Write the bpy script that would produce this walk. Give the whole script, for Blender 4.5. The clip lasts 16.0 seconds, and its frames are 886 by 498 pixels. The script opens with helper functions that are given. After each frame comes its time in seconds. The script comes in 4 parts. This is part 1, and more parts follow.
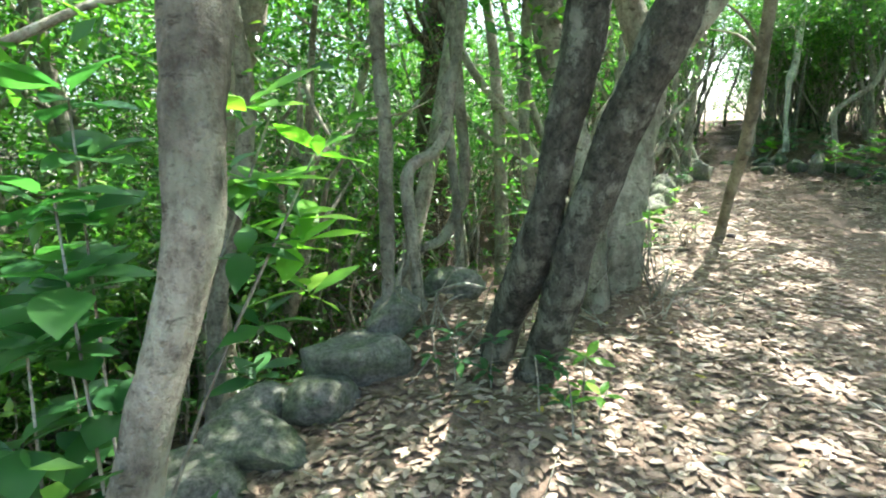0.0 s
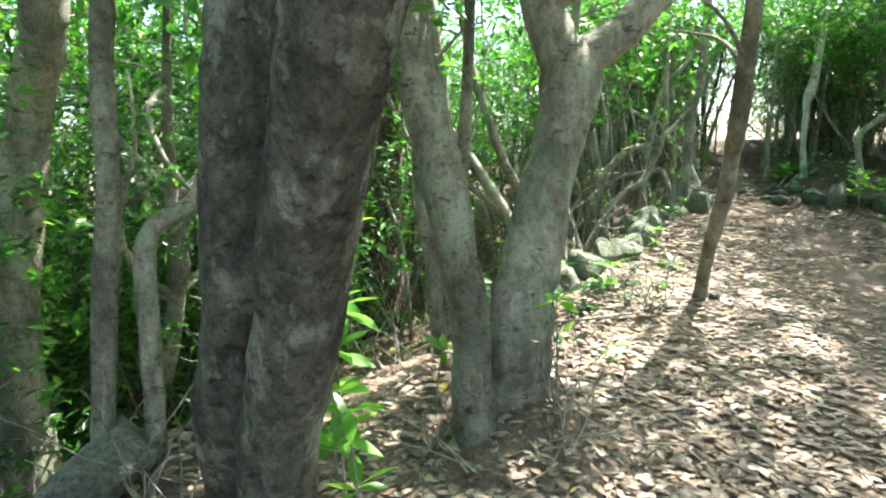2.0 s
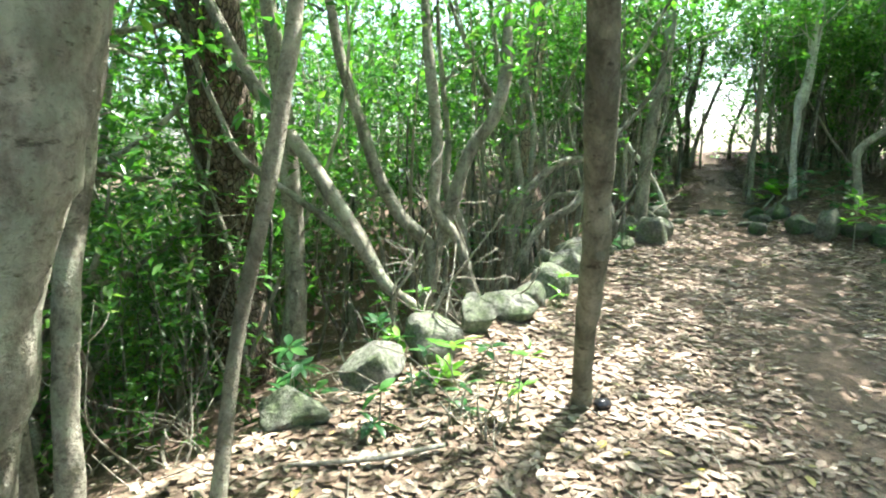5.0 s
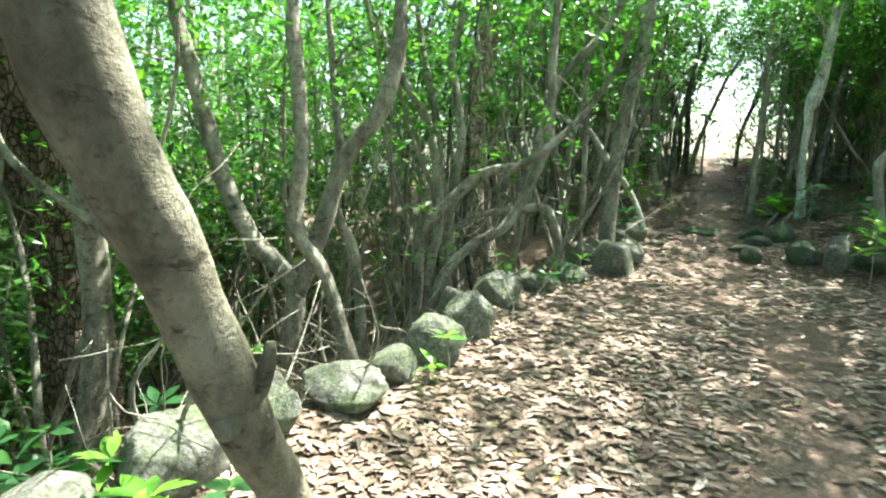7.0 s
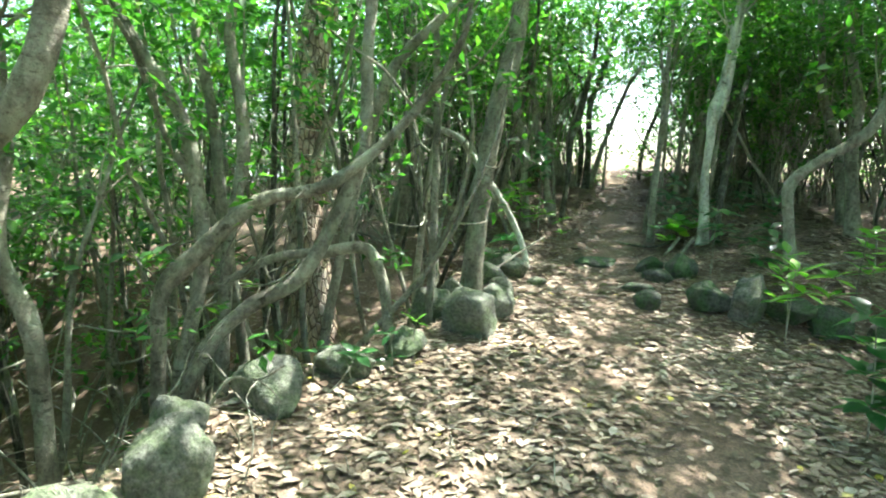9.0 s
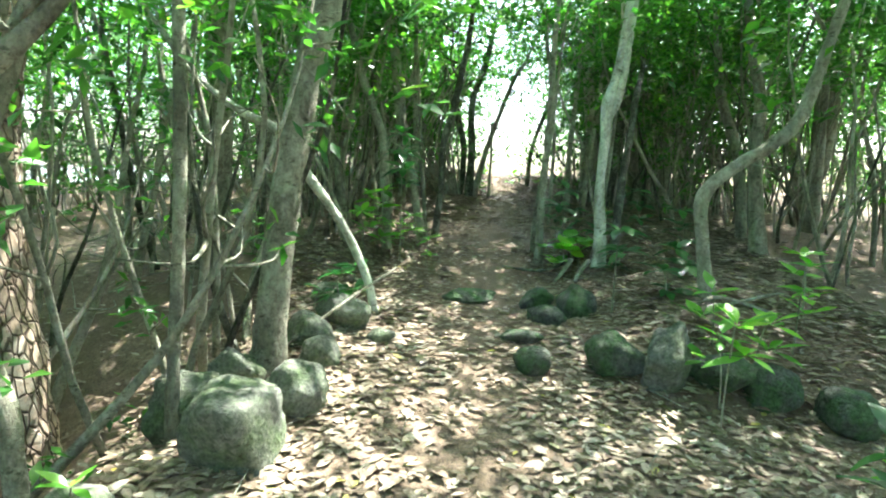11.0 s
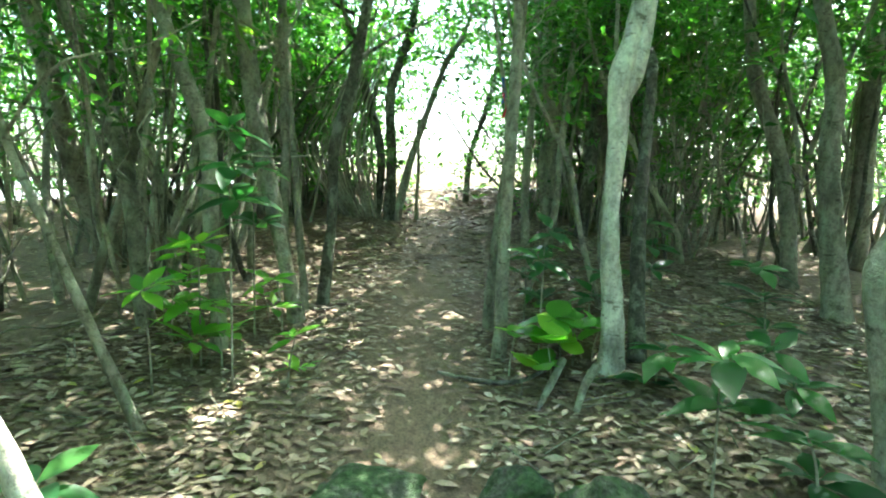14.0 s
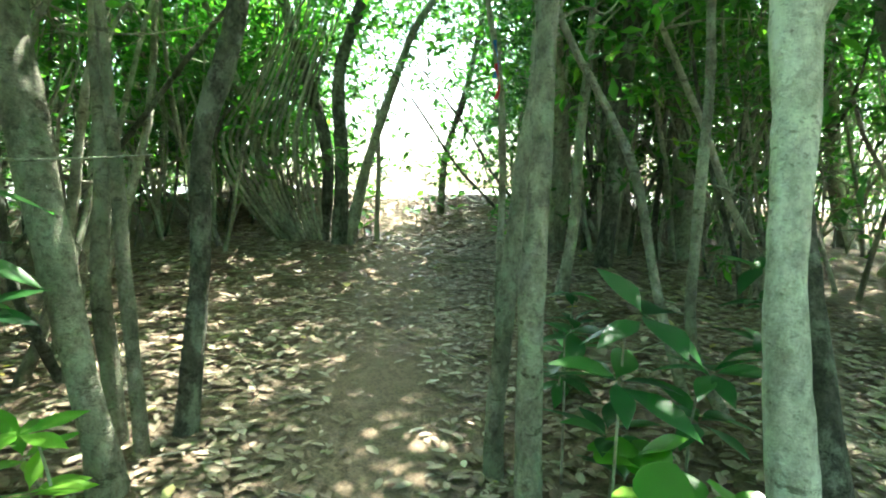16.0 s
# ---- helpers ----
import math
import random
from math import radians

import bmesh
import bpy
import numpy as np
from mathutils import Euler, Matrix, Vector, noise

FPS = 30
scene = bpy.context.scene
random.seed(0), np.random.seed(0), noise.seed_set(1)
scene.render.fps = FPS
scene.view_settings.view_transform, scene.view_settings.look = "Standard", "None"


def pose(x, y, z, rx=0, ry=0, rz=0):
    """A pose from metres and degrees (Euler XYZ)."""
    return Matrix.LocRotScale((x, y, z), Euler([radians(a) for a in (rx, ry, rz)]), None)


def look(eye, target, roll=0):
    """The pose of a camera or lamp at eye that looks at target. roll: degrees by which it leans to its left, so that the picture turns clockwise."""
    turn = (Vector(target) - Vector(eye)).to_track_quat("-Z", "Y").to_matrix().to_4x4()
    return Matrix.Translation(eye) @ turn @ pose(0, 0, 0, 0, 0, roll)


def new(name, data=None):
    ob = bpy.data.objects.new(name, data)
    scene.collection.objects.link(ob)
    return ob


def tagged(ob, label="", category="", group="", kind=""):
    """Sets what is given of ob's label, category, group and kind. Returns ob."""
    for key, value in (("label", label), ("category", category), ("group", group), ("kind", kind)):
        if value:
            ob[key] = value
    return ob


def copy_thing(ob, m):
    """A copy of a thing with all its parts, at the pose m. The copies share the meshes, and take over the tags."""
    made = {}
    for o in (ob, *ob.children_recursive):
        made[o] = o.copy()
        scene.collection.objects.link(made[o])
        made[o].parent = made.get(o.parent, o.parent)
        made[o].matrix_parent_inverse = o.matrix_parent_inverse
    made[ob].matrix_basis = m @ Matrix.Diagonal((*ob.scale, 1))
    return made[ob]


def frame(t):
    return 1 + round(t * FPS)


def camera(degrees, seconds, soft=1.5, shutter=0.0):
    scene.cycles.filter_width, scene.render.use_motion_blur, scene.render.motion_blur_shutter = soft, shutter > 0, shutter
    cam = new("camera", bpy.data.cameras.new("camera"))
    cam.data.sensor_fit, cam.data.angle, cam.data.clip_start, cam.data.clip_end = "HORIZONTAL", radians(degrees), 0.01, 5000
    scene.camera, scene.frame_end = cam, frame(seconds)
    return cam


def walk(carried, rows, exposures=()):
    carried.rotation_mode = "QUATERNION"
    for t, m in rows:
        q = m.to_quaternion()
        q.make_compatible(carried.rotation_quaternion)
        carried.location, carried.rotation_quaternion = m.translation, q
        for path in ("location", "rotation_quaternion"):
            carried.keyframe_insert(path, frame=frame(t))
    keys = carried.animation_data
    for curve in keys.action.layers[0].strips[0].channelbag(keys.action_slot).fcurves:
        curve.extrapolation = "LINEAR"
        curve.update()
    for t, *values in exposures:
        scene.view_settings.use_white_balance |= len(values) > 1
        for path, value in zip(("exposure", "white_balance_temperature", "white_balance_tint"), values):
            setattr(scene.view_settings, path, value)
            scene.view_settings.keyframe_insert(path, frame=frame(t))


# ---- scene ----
# camera path: t, x, y, z (shares of the walk's length), yaw, pitch, roll
cam = camera(77.2, 16.0, soft=2.0, shutter=0.0)
METRES, EYE, TILT, LEAN, TURN = 13.6, 1.5, 6.0, 3.0, 0.0
ROWS = [
    (0.0, 0.0, 0.0, 0.0, 0.29, -16.3, -0.99),
    (0.5, 0.0194, 0.0251, 0.0026, 1.27, -16.57, -1.62),
    (1.0, 0.0395, 0.0471, 0.0027, 1.94, -16.23, -1.43),
    (1.5, 0.0577, 0.0697, 0.0026, 2.56, -15.47, -1.34),
    (2.0, 0.0714, 0.0945, 0.0034, 2.59, -15.11, -1.54),
    (2.5, 0.0872, 0.1152, 0.0019, 2.42, -14.81, -1.71),
    (3.0, 0.1021, 0.1351, 0.0036, 2.48, -14.59, -1.94),
    (3.5, 0.1165, 0.16, 0.0032, 2.58, -14.67, -2.16),
    (4.0, 0.1322, 0.1802, 0.0026, 2.53, -14.62, -2.13),
    (6.5, 0.225, 0.3013, -0.0003, 5.43, -14.87, -3.4),
    (7.0, 0.2397, 0.3281, 0.0004, 5.36, -14.94, -3.51),
    (7.5, 0.2567, 0.354, 0.0013, 4.77, -14.77, -3.5),
    (8.0, 0.2696, 0.385, -0.0018, 3.97, -14.76, -3.84),
    (8.5, 0.2827, 0.4148, -0.0008, 1.54, -14.68, -4.55),
    (9.0, 0.2972, 0.4443, 0.0014, -2.21, -13.99, -5.28),
    (9.5, 0.3087, 0.4746, -0.0024, -5.35, -13.34, -5.75),
    (10.0, 0.3221, 0.5027, -0.005, -8.65, -12.9, -6.22),
    (12.5, 0.3882, 0.6527, -0.0043, -15.52, -12.14, -6.54),
    (13.0, 0.3985, 0.6839, -0.0057, -17.18, -11.78, -6.54),
    (13.5, 0.408, 0.7142, -0.0067, -18.26, -11.37, -6.41),
    (14.0, 0.4144, 0.7485, -0.0093, -19.49, -11.23, -6.67),
    (14.5, 0.4275, 0.78, -0.0097, -21.16, -11.16, -6.64),
    (15.0, 0.4415, 0.8104, -0.0076, -21.6, -11.01, -6.29),
    (15.5, 0.4519, 0.8417, -0.006, -22.03, -10.69, -6.22),
    (16.0, 0.4615, 0.8722, -0.0137, -22.47, -10.72, -6.15),
]
walk(cam, [(t, pose(0, 0, EYE, TILT, LEAN, TURN) @ pose(METRES * x, METRES * y, METRES * z, 90 + pitch, roll, yaw)) for t, x, y, z, yaw, pitch, roll in ROWS], [(0.0, 2.6, 6200.0, 11.0), (4.2, 2.52, 6200.0, 11.0), (7.5, 2.6, 6200.0, 9.0), (10.0, 2.95, 6100.0, 3.0), (13.0, 3.35, 6100.0, 2.0), (16.0, 3.62, 6400.0, -4.0)])

# ---------------------------------------------------------------- light
SUN_EL, SUN_AZ = 60.0, 50.0          # degrees; the azimuth turns from +y towards +x
world = bpy.data.worlds.new("sky")
scene.world = world
world.use_nodes = True
wn, wl = world.node_tree.nodes, world.node_tree.links
sky = wn.new("ShaderNodeTexSky")
sky.sky_type = "NISHITA"
sky.sun_disc = False
sky.sun_elevation, sky.sun_rotation = radians(SUN_EL), radians(SUN_AZ)
sky.air_density, sky.dust_density, sky.ozone_density = 1.0, 4.0, 1.0
wn["Background"].inputs["Strength"].default_value = 0.15
wl.new(sky.outputs[0], wn["Background"].inputs["Color"])
sun = new("sun", bpy.data.lights.new("sun", "SUN"))
sun.data.energy, sun.data.angle, sun.data.color = 5.0, radians(0.6), (1.0, 0.95, 0.86)
sun_dir = Vector((math.sin(radians(SUN_AZ)) * math.cos(radians(SUN_EL)), math.cos(radians(SUN_AZ)) * math.cos(radians(SUN_EL)), math.sin(radians(SUN_EL))))
sun.matrix_world = look(sun_dir * 60, (0, 0, 0))

# ---------------------------------------------------------------- materials


def material(name):
    m = bpy.data.materials.new(name)
    m.use_nodes = True
    n = m.node_tree.nodes
    return m, n, m.node_tree.links, n["Principled BSDF"]


def ramp(n, stops):
    r = n.new("ShaderNodeValToRGB")
    e = r.color_ramp.elements
    while len(e) < len(stops):
        e.new(0.5)
    for k, (p, c) in zip(e, stops):
        k.position, k.color = p, (*c, 1)
    return r


def noise_node(n, l, co, scale, detail=4.0, rough=0.6):
    t = n.new("ShaderNodeTexNoise")
    t.inputs["Scale"].default_value, t.inputs["Detail"].default_value, t.inputs["Roughness"].default_value = scale, detail, rough
    l.new(co, t.inputs["Vector"])
    return t


def mix(n, l, fac, a, b, mode="MIX"):
    x = n.new("ShaderNodeMix")
    x.data_type, x.blend_type = "RGBA", mode
    for sock, v in ((x.inputs[0], fac), (x.inputs[6], a), (x.inputs[7], b)):
        if isinstance(v, (int, float)):
            sock.default_value = v
        elif isinstance(v, tuple):
            sock.default_value = (*v, 1)
        else:
            l.new(v, sock)
    return x.outputs[2]


def bump(n, l, height, strength, dist, bsdf):
    b = n.new("ShaderNodeBump")
    b.inputs["Strength"].default_value, b.inputs["Distance"].default_value = strength, dist
    l.new(height, b.inputs["Height"])
    l.new(b.outputs[0], bsdf.inputs["Normal"])


def stretched(n, l, sx, sy, sz):
    g = n.new("ShaderNodeNewGeometry")
    m = n.new("ShaderNodeMapping")
    m.inputs["Scale"].default_value = (sx, sy, sz)
    l.new(g.outputs["Position"], m.inputs["Vector"])
    return m.outputs[0]


def bark(name, dark, light, lichen, scale, furrow, depth):
    """Bark: blotches of lichen over a grain; furrow > 0 draws long upright cracks."""
    m, n, l, b = material(name)
    co = stretched(n, l, 1, 1, 0.35 if furrow else 0.8)
    grain = noise_node(n, l, co, scale, 6, 0.75)
    base = ramp(n, [(0.36, dark), (0.62, light)])
    l.new(grain.outputs[0], base.inputs[0])
    blot = noise_node(n, l, stretched(n, l, 1, 1, 0.7), 8, 6, 0.72)
    mask = ramp(n, [(0.5, (0, 0, 0)), (0.58, (1, 1, 1))])
    l.new(blot.outputs[0], mask.inputs[0])
    c = mix(n, l, mask.outputs[0], base.outputs[0], lichen)
    stain = noise_node(n, l, stretched(n, l, 1, 1, 0.45), 4.5, 5, 0.7)
    smask0 = ramp(n, [(0.38, (0.52, 0.52, 0.49)), (0.60, (1.28, 1.28, 1.25))])
    l.new(stain.outputs[0], smask0.inputs[0])
    c = mix(n, l, 1.0, c, smask0.outputs[0], "MULTIPLY")
    spots = noise_node(n, l, stretched(n, l, 1, 1, 1.3), 46, 5, 0.7)
    smask = ramp(n, [(0.56, (0, 0, 0)), (0.66, (1, 1, 1))])
    l.new(spots.outputs[0], smask.inputs[0])
    half = n.new("ShaderNodeMath")
    half.operation = "MULTIPLY"
    half.inputs[1].default_value = 0.6
    l.new(smask.outputs[0], half.inputs[0])
    c = mix(n, l, half.outputs[0], c, tuple(0.5 * v for v in dark))
    scar = noise_node(n, l, stretched(n, l, 1, 1, 2.4), 11, 5, 0.65)
    scmask = ramp(n, [(0.60, (1, 1, 1)), (0.66, (0.42, 0.41, 0.38))])
    l.new(scar.outputs[0], scmask.inputs[0])
    c = mix(n, l, 1.0, c, scmask.outputs[0], "MULTIPLY")
    l.new(c, b.inputs["Base Color"])
    b.inputs["Roughness"].default_value = 0.88
    b.inputs["Specular IOR Level"].default_value = 0.25
    if furrow:
        v = n.new("ShaderNodeTexVoronoi")
        v.feature = "DISTANCE_TO_EDGE"
        v.inputs["Scale"].default_value = furrow
        l.new(co, v.inputs["Vector"])
        fr = ramp(n, [(0.0, (0, 0, 0)), (0.12, (1, 1, 1))])
        l.new(v.outputs[0], fr.inputs[0])
        c2 = mix(n, l, fr.outputs[0], tuple(0.35 * k for k in dark), c)
        l.new(c2, b.inputs["Base Color"])
        bump(n, l, fr.outputs[0], 0.9, depth, b)
    else:
        both = n.new("ShaderNodeMath")
        both.operation = "ADD"
        l.new(grain.outputs[0], both.inputs[0])
        l.new(spots.outputs[0], both.inputs[1])
        bump(n, l, both.outputs[0], 1.0, depth * 2.2, b)
    return m


BARK = {
    "grey": bark("grey_bark", (0.163, 0.153, 0.120), (0.377, 0.364, 0.286), (0.338, 0.358, 0.273), 26, 0, 0.012),
    "dark": bark("dark_bark", (0.042, 0.043, 0.034), (0.135, 0.136, 0.106), (0.23, 0.245, 0.195), 24, 0, 0.014),
    "pale": bark("pale_bark", (0.247, 0.231, 0.179), (0.494, 0.474, 0.377), (0.403, 0.423, 0.319), 22, 0, 0.014),
    "white": bark("white_bark", (0.300, 0.300, 0.246), (0.552, 0.558, 0.474), (0.576, 0.600, 0.516), 24, 0, 0.006),
    "pole": bark("smooth_bark", (0.12, 0.116, 0.082), (0.235, 0.226, 0.165), (0.21, 0.208, 0.15), 14, 0, 0.006),
    "pine": bark("pine_bark", (0.106, 0.083, 0.062), (0.250, 0.198, 0.147), (0.213, 0.194, 0.150), 24, 26, 0.03),
    "redpine": bark("red_pine_bark", (0.264, 0.192, 0.144), (0.552, 0.432, 0.336), (0.408, 0.360, 0.300), 24, 24, 0.02),
    "twig": bark("twig_bark", (0.150, 0.139, 0.109), (0.338, 0.325, 0.260), (0.351, 0.364, 0.293), 40, 0, 0.004),
}


def leaf_material(name, stops, through_col, gloss, single=False):
    """Living leaves: each one its own green, part of the light goes through."""
    m, n, l, b = material(name)
    g = n.new("ShaderNodeNewGeometry")
    r = ramp(n, stops)
    if single:
        l.new(n.new("ShaderNodeObjectInfo").outputs["Random"], r.inputs[0])
    else:
        l.new(g.outputs["Random Per Island"], r.inputs[0])
    nz = noise_node(n, l, g.outputs["Position"], 1.1, 2, 0.5)
    tone = ramp(n, [(0.3, (0.75, 0.8, 0.8)), (0.7, (1.2, 1.2, 1.0))])
    l.new(nz.outputs[0], tone.inputs[0])
    c = mix(n, l, 1.0, r.outputs[0], tone.outputs[0], "MULTIPLY")
    l.new(c, b.inputs["Base Color"])
    b.inputs["Roughness"].default_value = gloss
    b.inputs["Specular IOR Level"].default_value = 0.5
    t = n.new("ShaderNodeBsdfTranslucent")
    l.new(mix(n, l, 1.0, c, through_col, "MULTIPLY"), t.inputs["Color"])
    x = n.new("ShaderNodeMixShader")
    x.inputs[0].default_value = 0.4
    l.new(b.outputs[0], x.inputs[1])
    l.new(t.outputs[0], x.inputs[2])
    l.new(x.outputs[0], n["Material Output"].inputs["Surface"])
    return m


LEAF = leaf_material("crown_leaves", [(0.0, (0.026, 0.072, 0.022)), (0.55, (0.052, 0.145, 0.034)), (0.9, (0.10, 0.22, 0.04)), (1.0, (0.17, 0.25, 0.05))], (1.7, 2.3, 0.8), 0.36)
SPRIG = leaf_material("sprig_leaves", [(0.0, (0.07, 0.20, 0.028)), (0.6, (0.13, 0.31, 0.04)), (1.0, (0.24, 0.42, 0.055))], (1.6, 2.0, 0.9), 0.34, True)
DEEP = leaf_material("dark_leaves", [(0.0, (0.02, 0.07, 0.028)), (0.7, (0.04, 0.12, 0.04)), (1.0, (0.07, 0.18, 0.05))], (1.4, 2.0, 1.0), 0.28, True)

# fallen leaves: tan, grey brown and a few pale ones
LITTER, _n, _l, _b = material("fallen_leaves")
_g = _n.new("ShaderNodeNewGeometry")
_r = ramp(_n, [(0.0, (0.115, 0.083, 0.055)), (0.3, (0.19, 0.143, 0.098)), (0.6, (0.28, 0.222, 0.158)), (0.85, (0.37, 0.306, 0.228)), (0.985, (0.48, 0.425, 0.34)), (1.0, (0.42, 0.37, 0.05))])
_l.new(_g.outputs["Random Per Island"], _r.inputs[0])
_z = noise_node(_n, _l, _g.outputs["Position"], 60, 4, 0.6)
_t = ramp(_n, [(0.3, (0.7, 0.7, 0.7)), (0.7, (1.15, 1.12, 1.08))])
_l.new(_z.outputs[0], _t.inputs[0])
_l.new(mix(_n, _l, 1.0, _r.outputs[0], _t.outputs[0], "MULTIPLY"), _b.inputs["Base Color"])
_b.inputs["Roughness"].default_value = 0.62
_b.inputs["Specular IOR Level"].default_value = 0.35

SOIL, _n, _l, _b = material("forest_soil")
_g = _n.new("ShaderNodeNewGeometry")
_z = noise_node(_n, _l, _g.outputs["Position"], 2.2, 6, 0.65)
_r = ramp(_n, [(0.3, (0.12, 0.085, 0.06)), (0.7, (0.22, 0.16, 0.112))])
_l.new(_z.outputs[0], _r.inputs[0])
_v = _n.new("ShaderNodeTexVoronoi")
_v.inputs["Scale"].default_value = 34
_l.new(_g.outputs["Position"], _v.inputs["Vector"])
_k = ramp(_n, [(0.0, (0.11, 0.078, 0.055)), (0.4, (0.18, 0.13, 0.09)), (0.8, (0.26, 0.195, 0.14)), (1.0, (0.35, 0.275, 0.205))])
_l.new(_v.outputs["Color"], _k.inputs[0])
_w = noise_node(_n, _l, _g.outputs["Position"], 1.3, 4, 0.6)
_wm = ramp(_n, [(0.4, (0.15, 0.15, 0.15)), (0.6, (0.8, 0.8, 0.8))])
_l.new(_w.outputs[0], _wm.inputs[0])
_base = mix(_n, _l, _wm.outputs[0], _r.outputs[0], _k.outputs[0])
_f = noise_node(_n, _l, _g.outputs["Position"], 70, 5, 0.7)
_s = ramp(_n, [(0.35, (0.55, 0.55, 0.55)), (0.7, (1.35, 1.3, 1.25))])
_l.new(_f.outputs[0], _s.inputs[0])
_l.new(mix(_n, _l, 1.0, _base, _s.outputs[0], "MULTIPLY"), _b.inputs["Base Color"])
_b.inputs["Roughness"].default_value = 0.95
bump(_n, _l, _f.outputs[0], 0.7, 0.015, _b)


def stone_material(name, a, b_, moss, lo, hi):
    m, n, l, b = material(name)
    g = n.new("ShaderNodeNewGeometry")
    z = noise_node(n, l, g.outputs["Position"], 14, 6, 0.7)
    r = ramp(n, [(0.3, a), (0.7, b_)])
    l.new(z.outputs[0], r.inputs[0])
    k = noise_node(n, l, g.outputs["Position"], 5, 5, 0.7)
    mk = ramp(n, [(lo, (0, 0, 0)), (hi, (1, 1, 1))])
    l.new(k.outputs[0], mk.inputs[0])
    c = mix(n, l, mk.outputs[0], r.outputs[0], moss)
    pits = noise_node(n, l, g.outputs["Position"], 38, 6, 0.75)
    pm = ramp(n, [(0.36, (0.45, 0.45, 0.43)), (0.52, (1.0, 1.0, 1.0)), (0.68, (1.5, 1.5, 1.45))])
    l.new(pits.outputs[0], pm.inputs[0])
    l.new(mix(n, l, 1.0, c, pm.outputs[0], "MULTIPLY"), b.inputs["Base Color"])
    b.inputs["Roughness"].default_value = 0.92
    f = noise_node(n, l, g.outputs["Position"], 45, 6, 0.7)
    bump(n, l, f.outputs[0], 1.0, 0.035, b)
    return m


STONE = stone_material("grey_stone", (0.10, 0.104, 0.092), (0.27, 0.275, 0.24), (0.12, 0.15, 0.085), 0.42, 0.62)
MOSSY = stone_material("mossy_stone", (0.11, 0.118, 0.096), (0.27, 0.278, 0.228), (0.12, 0.165, 0.075), 0.42, 0.64)
WET = stone_material("dark_mossy_stone", (0.050, 0.056, 0.047), (0.15, 0.158, 0.13), (0.060, 0.115, 0.042), 0.42, 0.58)

# ---------------------------------------------------------------- ground
NORMAL = pose(0, 0, 0, TILT, LEAN, TURN).to_3x3() @ Vector((0, 0, 1))
EDGE = np.array([(-40, -60), (-1.6, 0.3), (-0.55, 2.4), (0.35, 3.7), (1.0, 4.7), (2.9, 7.5), (3.3, 8.8), (4.4, 10.0), (4.8, 11.3), (5.3, 12.5), (5.7, 13.9), (6.9, 17.4), (8.0, 20), (30, 70)], float)
MID = np.array([(-30, -60), (1.2, 1.0), (2.9, 4.2), (4.6, 8.0), (5.6, 10.2), (6.3, 12.1), (7.0, 14.1), (8.3, 17.9), (9.0, 20), (40, 70)], float)


def ease(a, b, v):
    v = np.clip((v - a) / (b - a), 0, 1)
    return v * v * (3 - 2 * v)


def ground_z(x, y):
    """Height of the forest floor: a rising slope with the path on it, a drop beyond the stone edging and a low bank opposite."""
    x, y = np.asarray(x, float), np.asarray(y, float)
    z = EYE + (-EYE - NORMAL.x * np.clip(x, -14, 24) - NORMAL.y * np.clip(y, -12, 20.5)) / NORMAL.z
    d = (x - np.interp(y, EDGE[:, 1], EDGE[:, 0])) * 0.85
    r = (x - np.interp(y, MID[:, 1], MID[:, 0])) * 0.85
    late = ease(11, 13, y)
    fall = 0.5 - 0.36 * ease(10.5, 13.5, y)
    z = z - 0.25 * ease(0, 0.6, -d) * (1 - late) - fall * np.clip(-d - 0.15, 0, 6.85)
    z = z + 0.36 * ease(0.35, 1.5, r) * ease(9.9, 10.9, y) * (1 - 0.8 * ease(15.5, 17.5, y)) + 0.03 * np.clip(r - 1.5, 0, 10.5)
    z = z + 0.126 * ease(12, 14, y) * ease(-4, -2, d)
    z = z + 0.2 * np.exp(-((x - 1.3) ** 2 + (y - 3.84) ** 2) / 0.09) + 0.1 * np.exp(-((x - 0.3) ** 2 + (y - 2.4) ** 2) / 0.2) + 0.36 * np.exp(-((x + 0.25) ** 2 + (y - 3.35) ** 2) / 0.28)
    z = z + 0.13 * ease(15.3, 17.2, y) + 0.24 * ease(17.6, 19.5, y)
    z = z - 0.6 * np.clip(y - 20.3, 0, 60) - 0.10 * np.clip(-3 - y, 0, 60) - 0.12 * np.clip(-6 - x, 0, 120) - 0.12 * np.clip(x - 22, 0, 120)
    z = z + 0.03 * np.sin(1.7 * x + 0.6 * y) * np.sin(1.3 * y - 0.4 * x) * ease(0.4, 2.0, np.abs(r))
    return z


def mesh_object(name, verts, faces, mat, parent=None, smooth=True):
    me = bpy.data.meshes.new(name)
    me.from_pydata(verts, [], faces)
    me.materials.append(mat)
    if smooth:
        me.polygons.foreach_set("use_smooth", [True] * len(me.polygons))
    ob = new(name, me)
    if parent is not None:
        ob.parent = parent
    return ob


def part(name, bm, mat, parent=None, label="", smooth=True):
    me = bpy.data.meshes.new(name)
    bm.to_mesh(me)
    bm.free()
    me.materials.append(mat)
    if smooth:
        me.polygons.foreach_set("use_smooth", [True] * len(me.polygons))
    ob = new(name, me)
    ob.parent = parent
    return tagged(ob, label)


def steps(*spans):
    out = []
    for a, b, n in spans:
        out.extend(np.linspace(a, b, n, endpoint=False))
    return np.array(out + [spans[-1][1]])


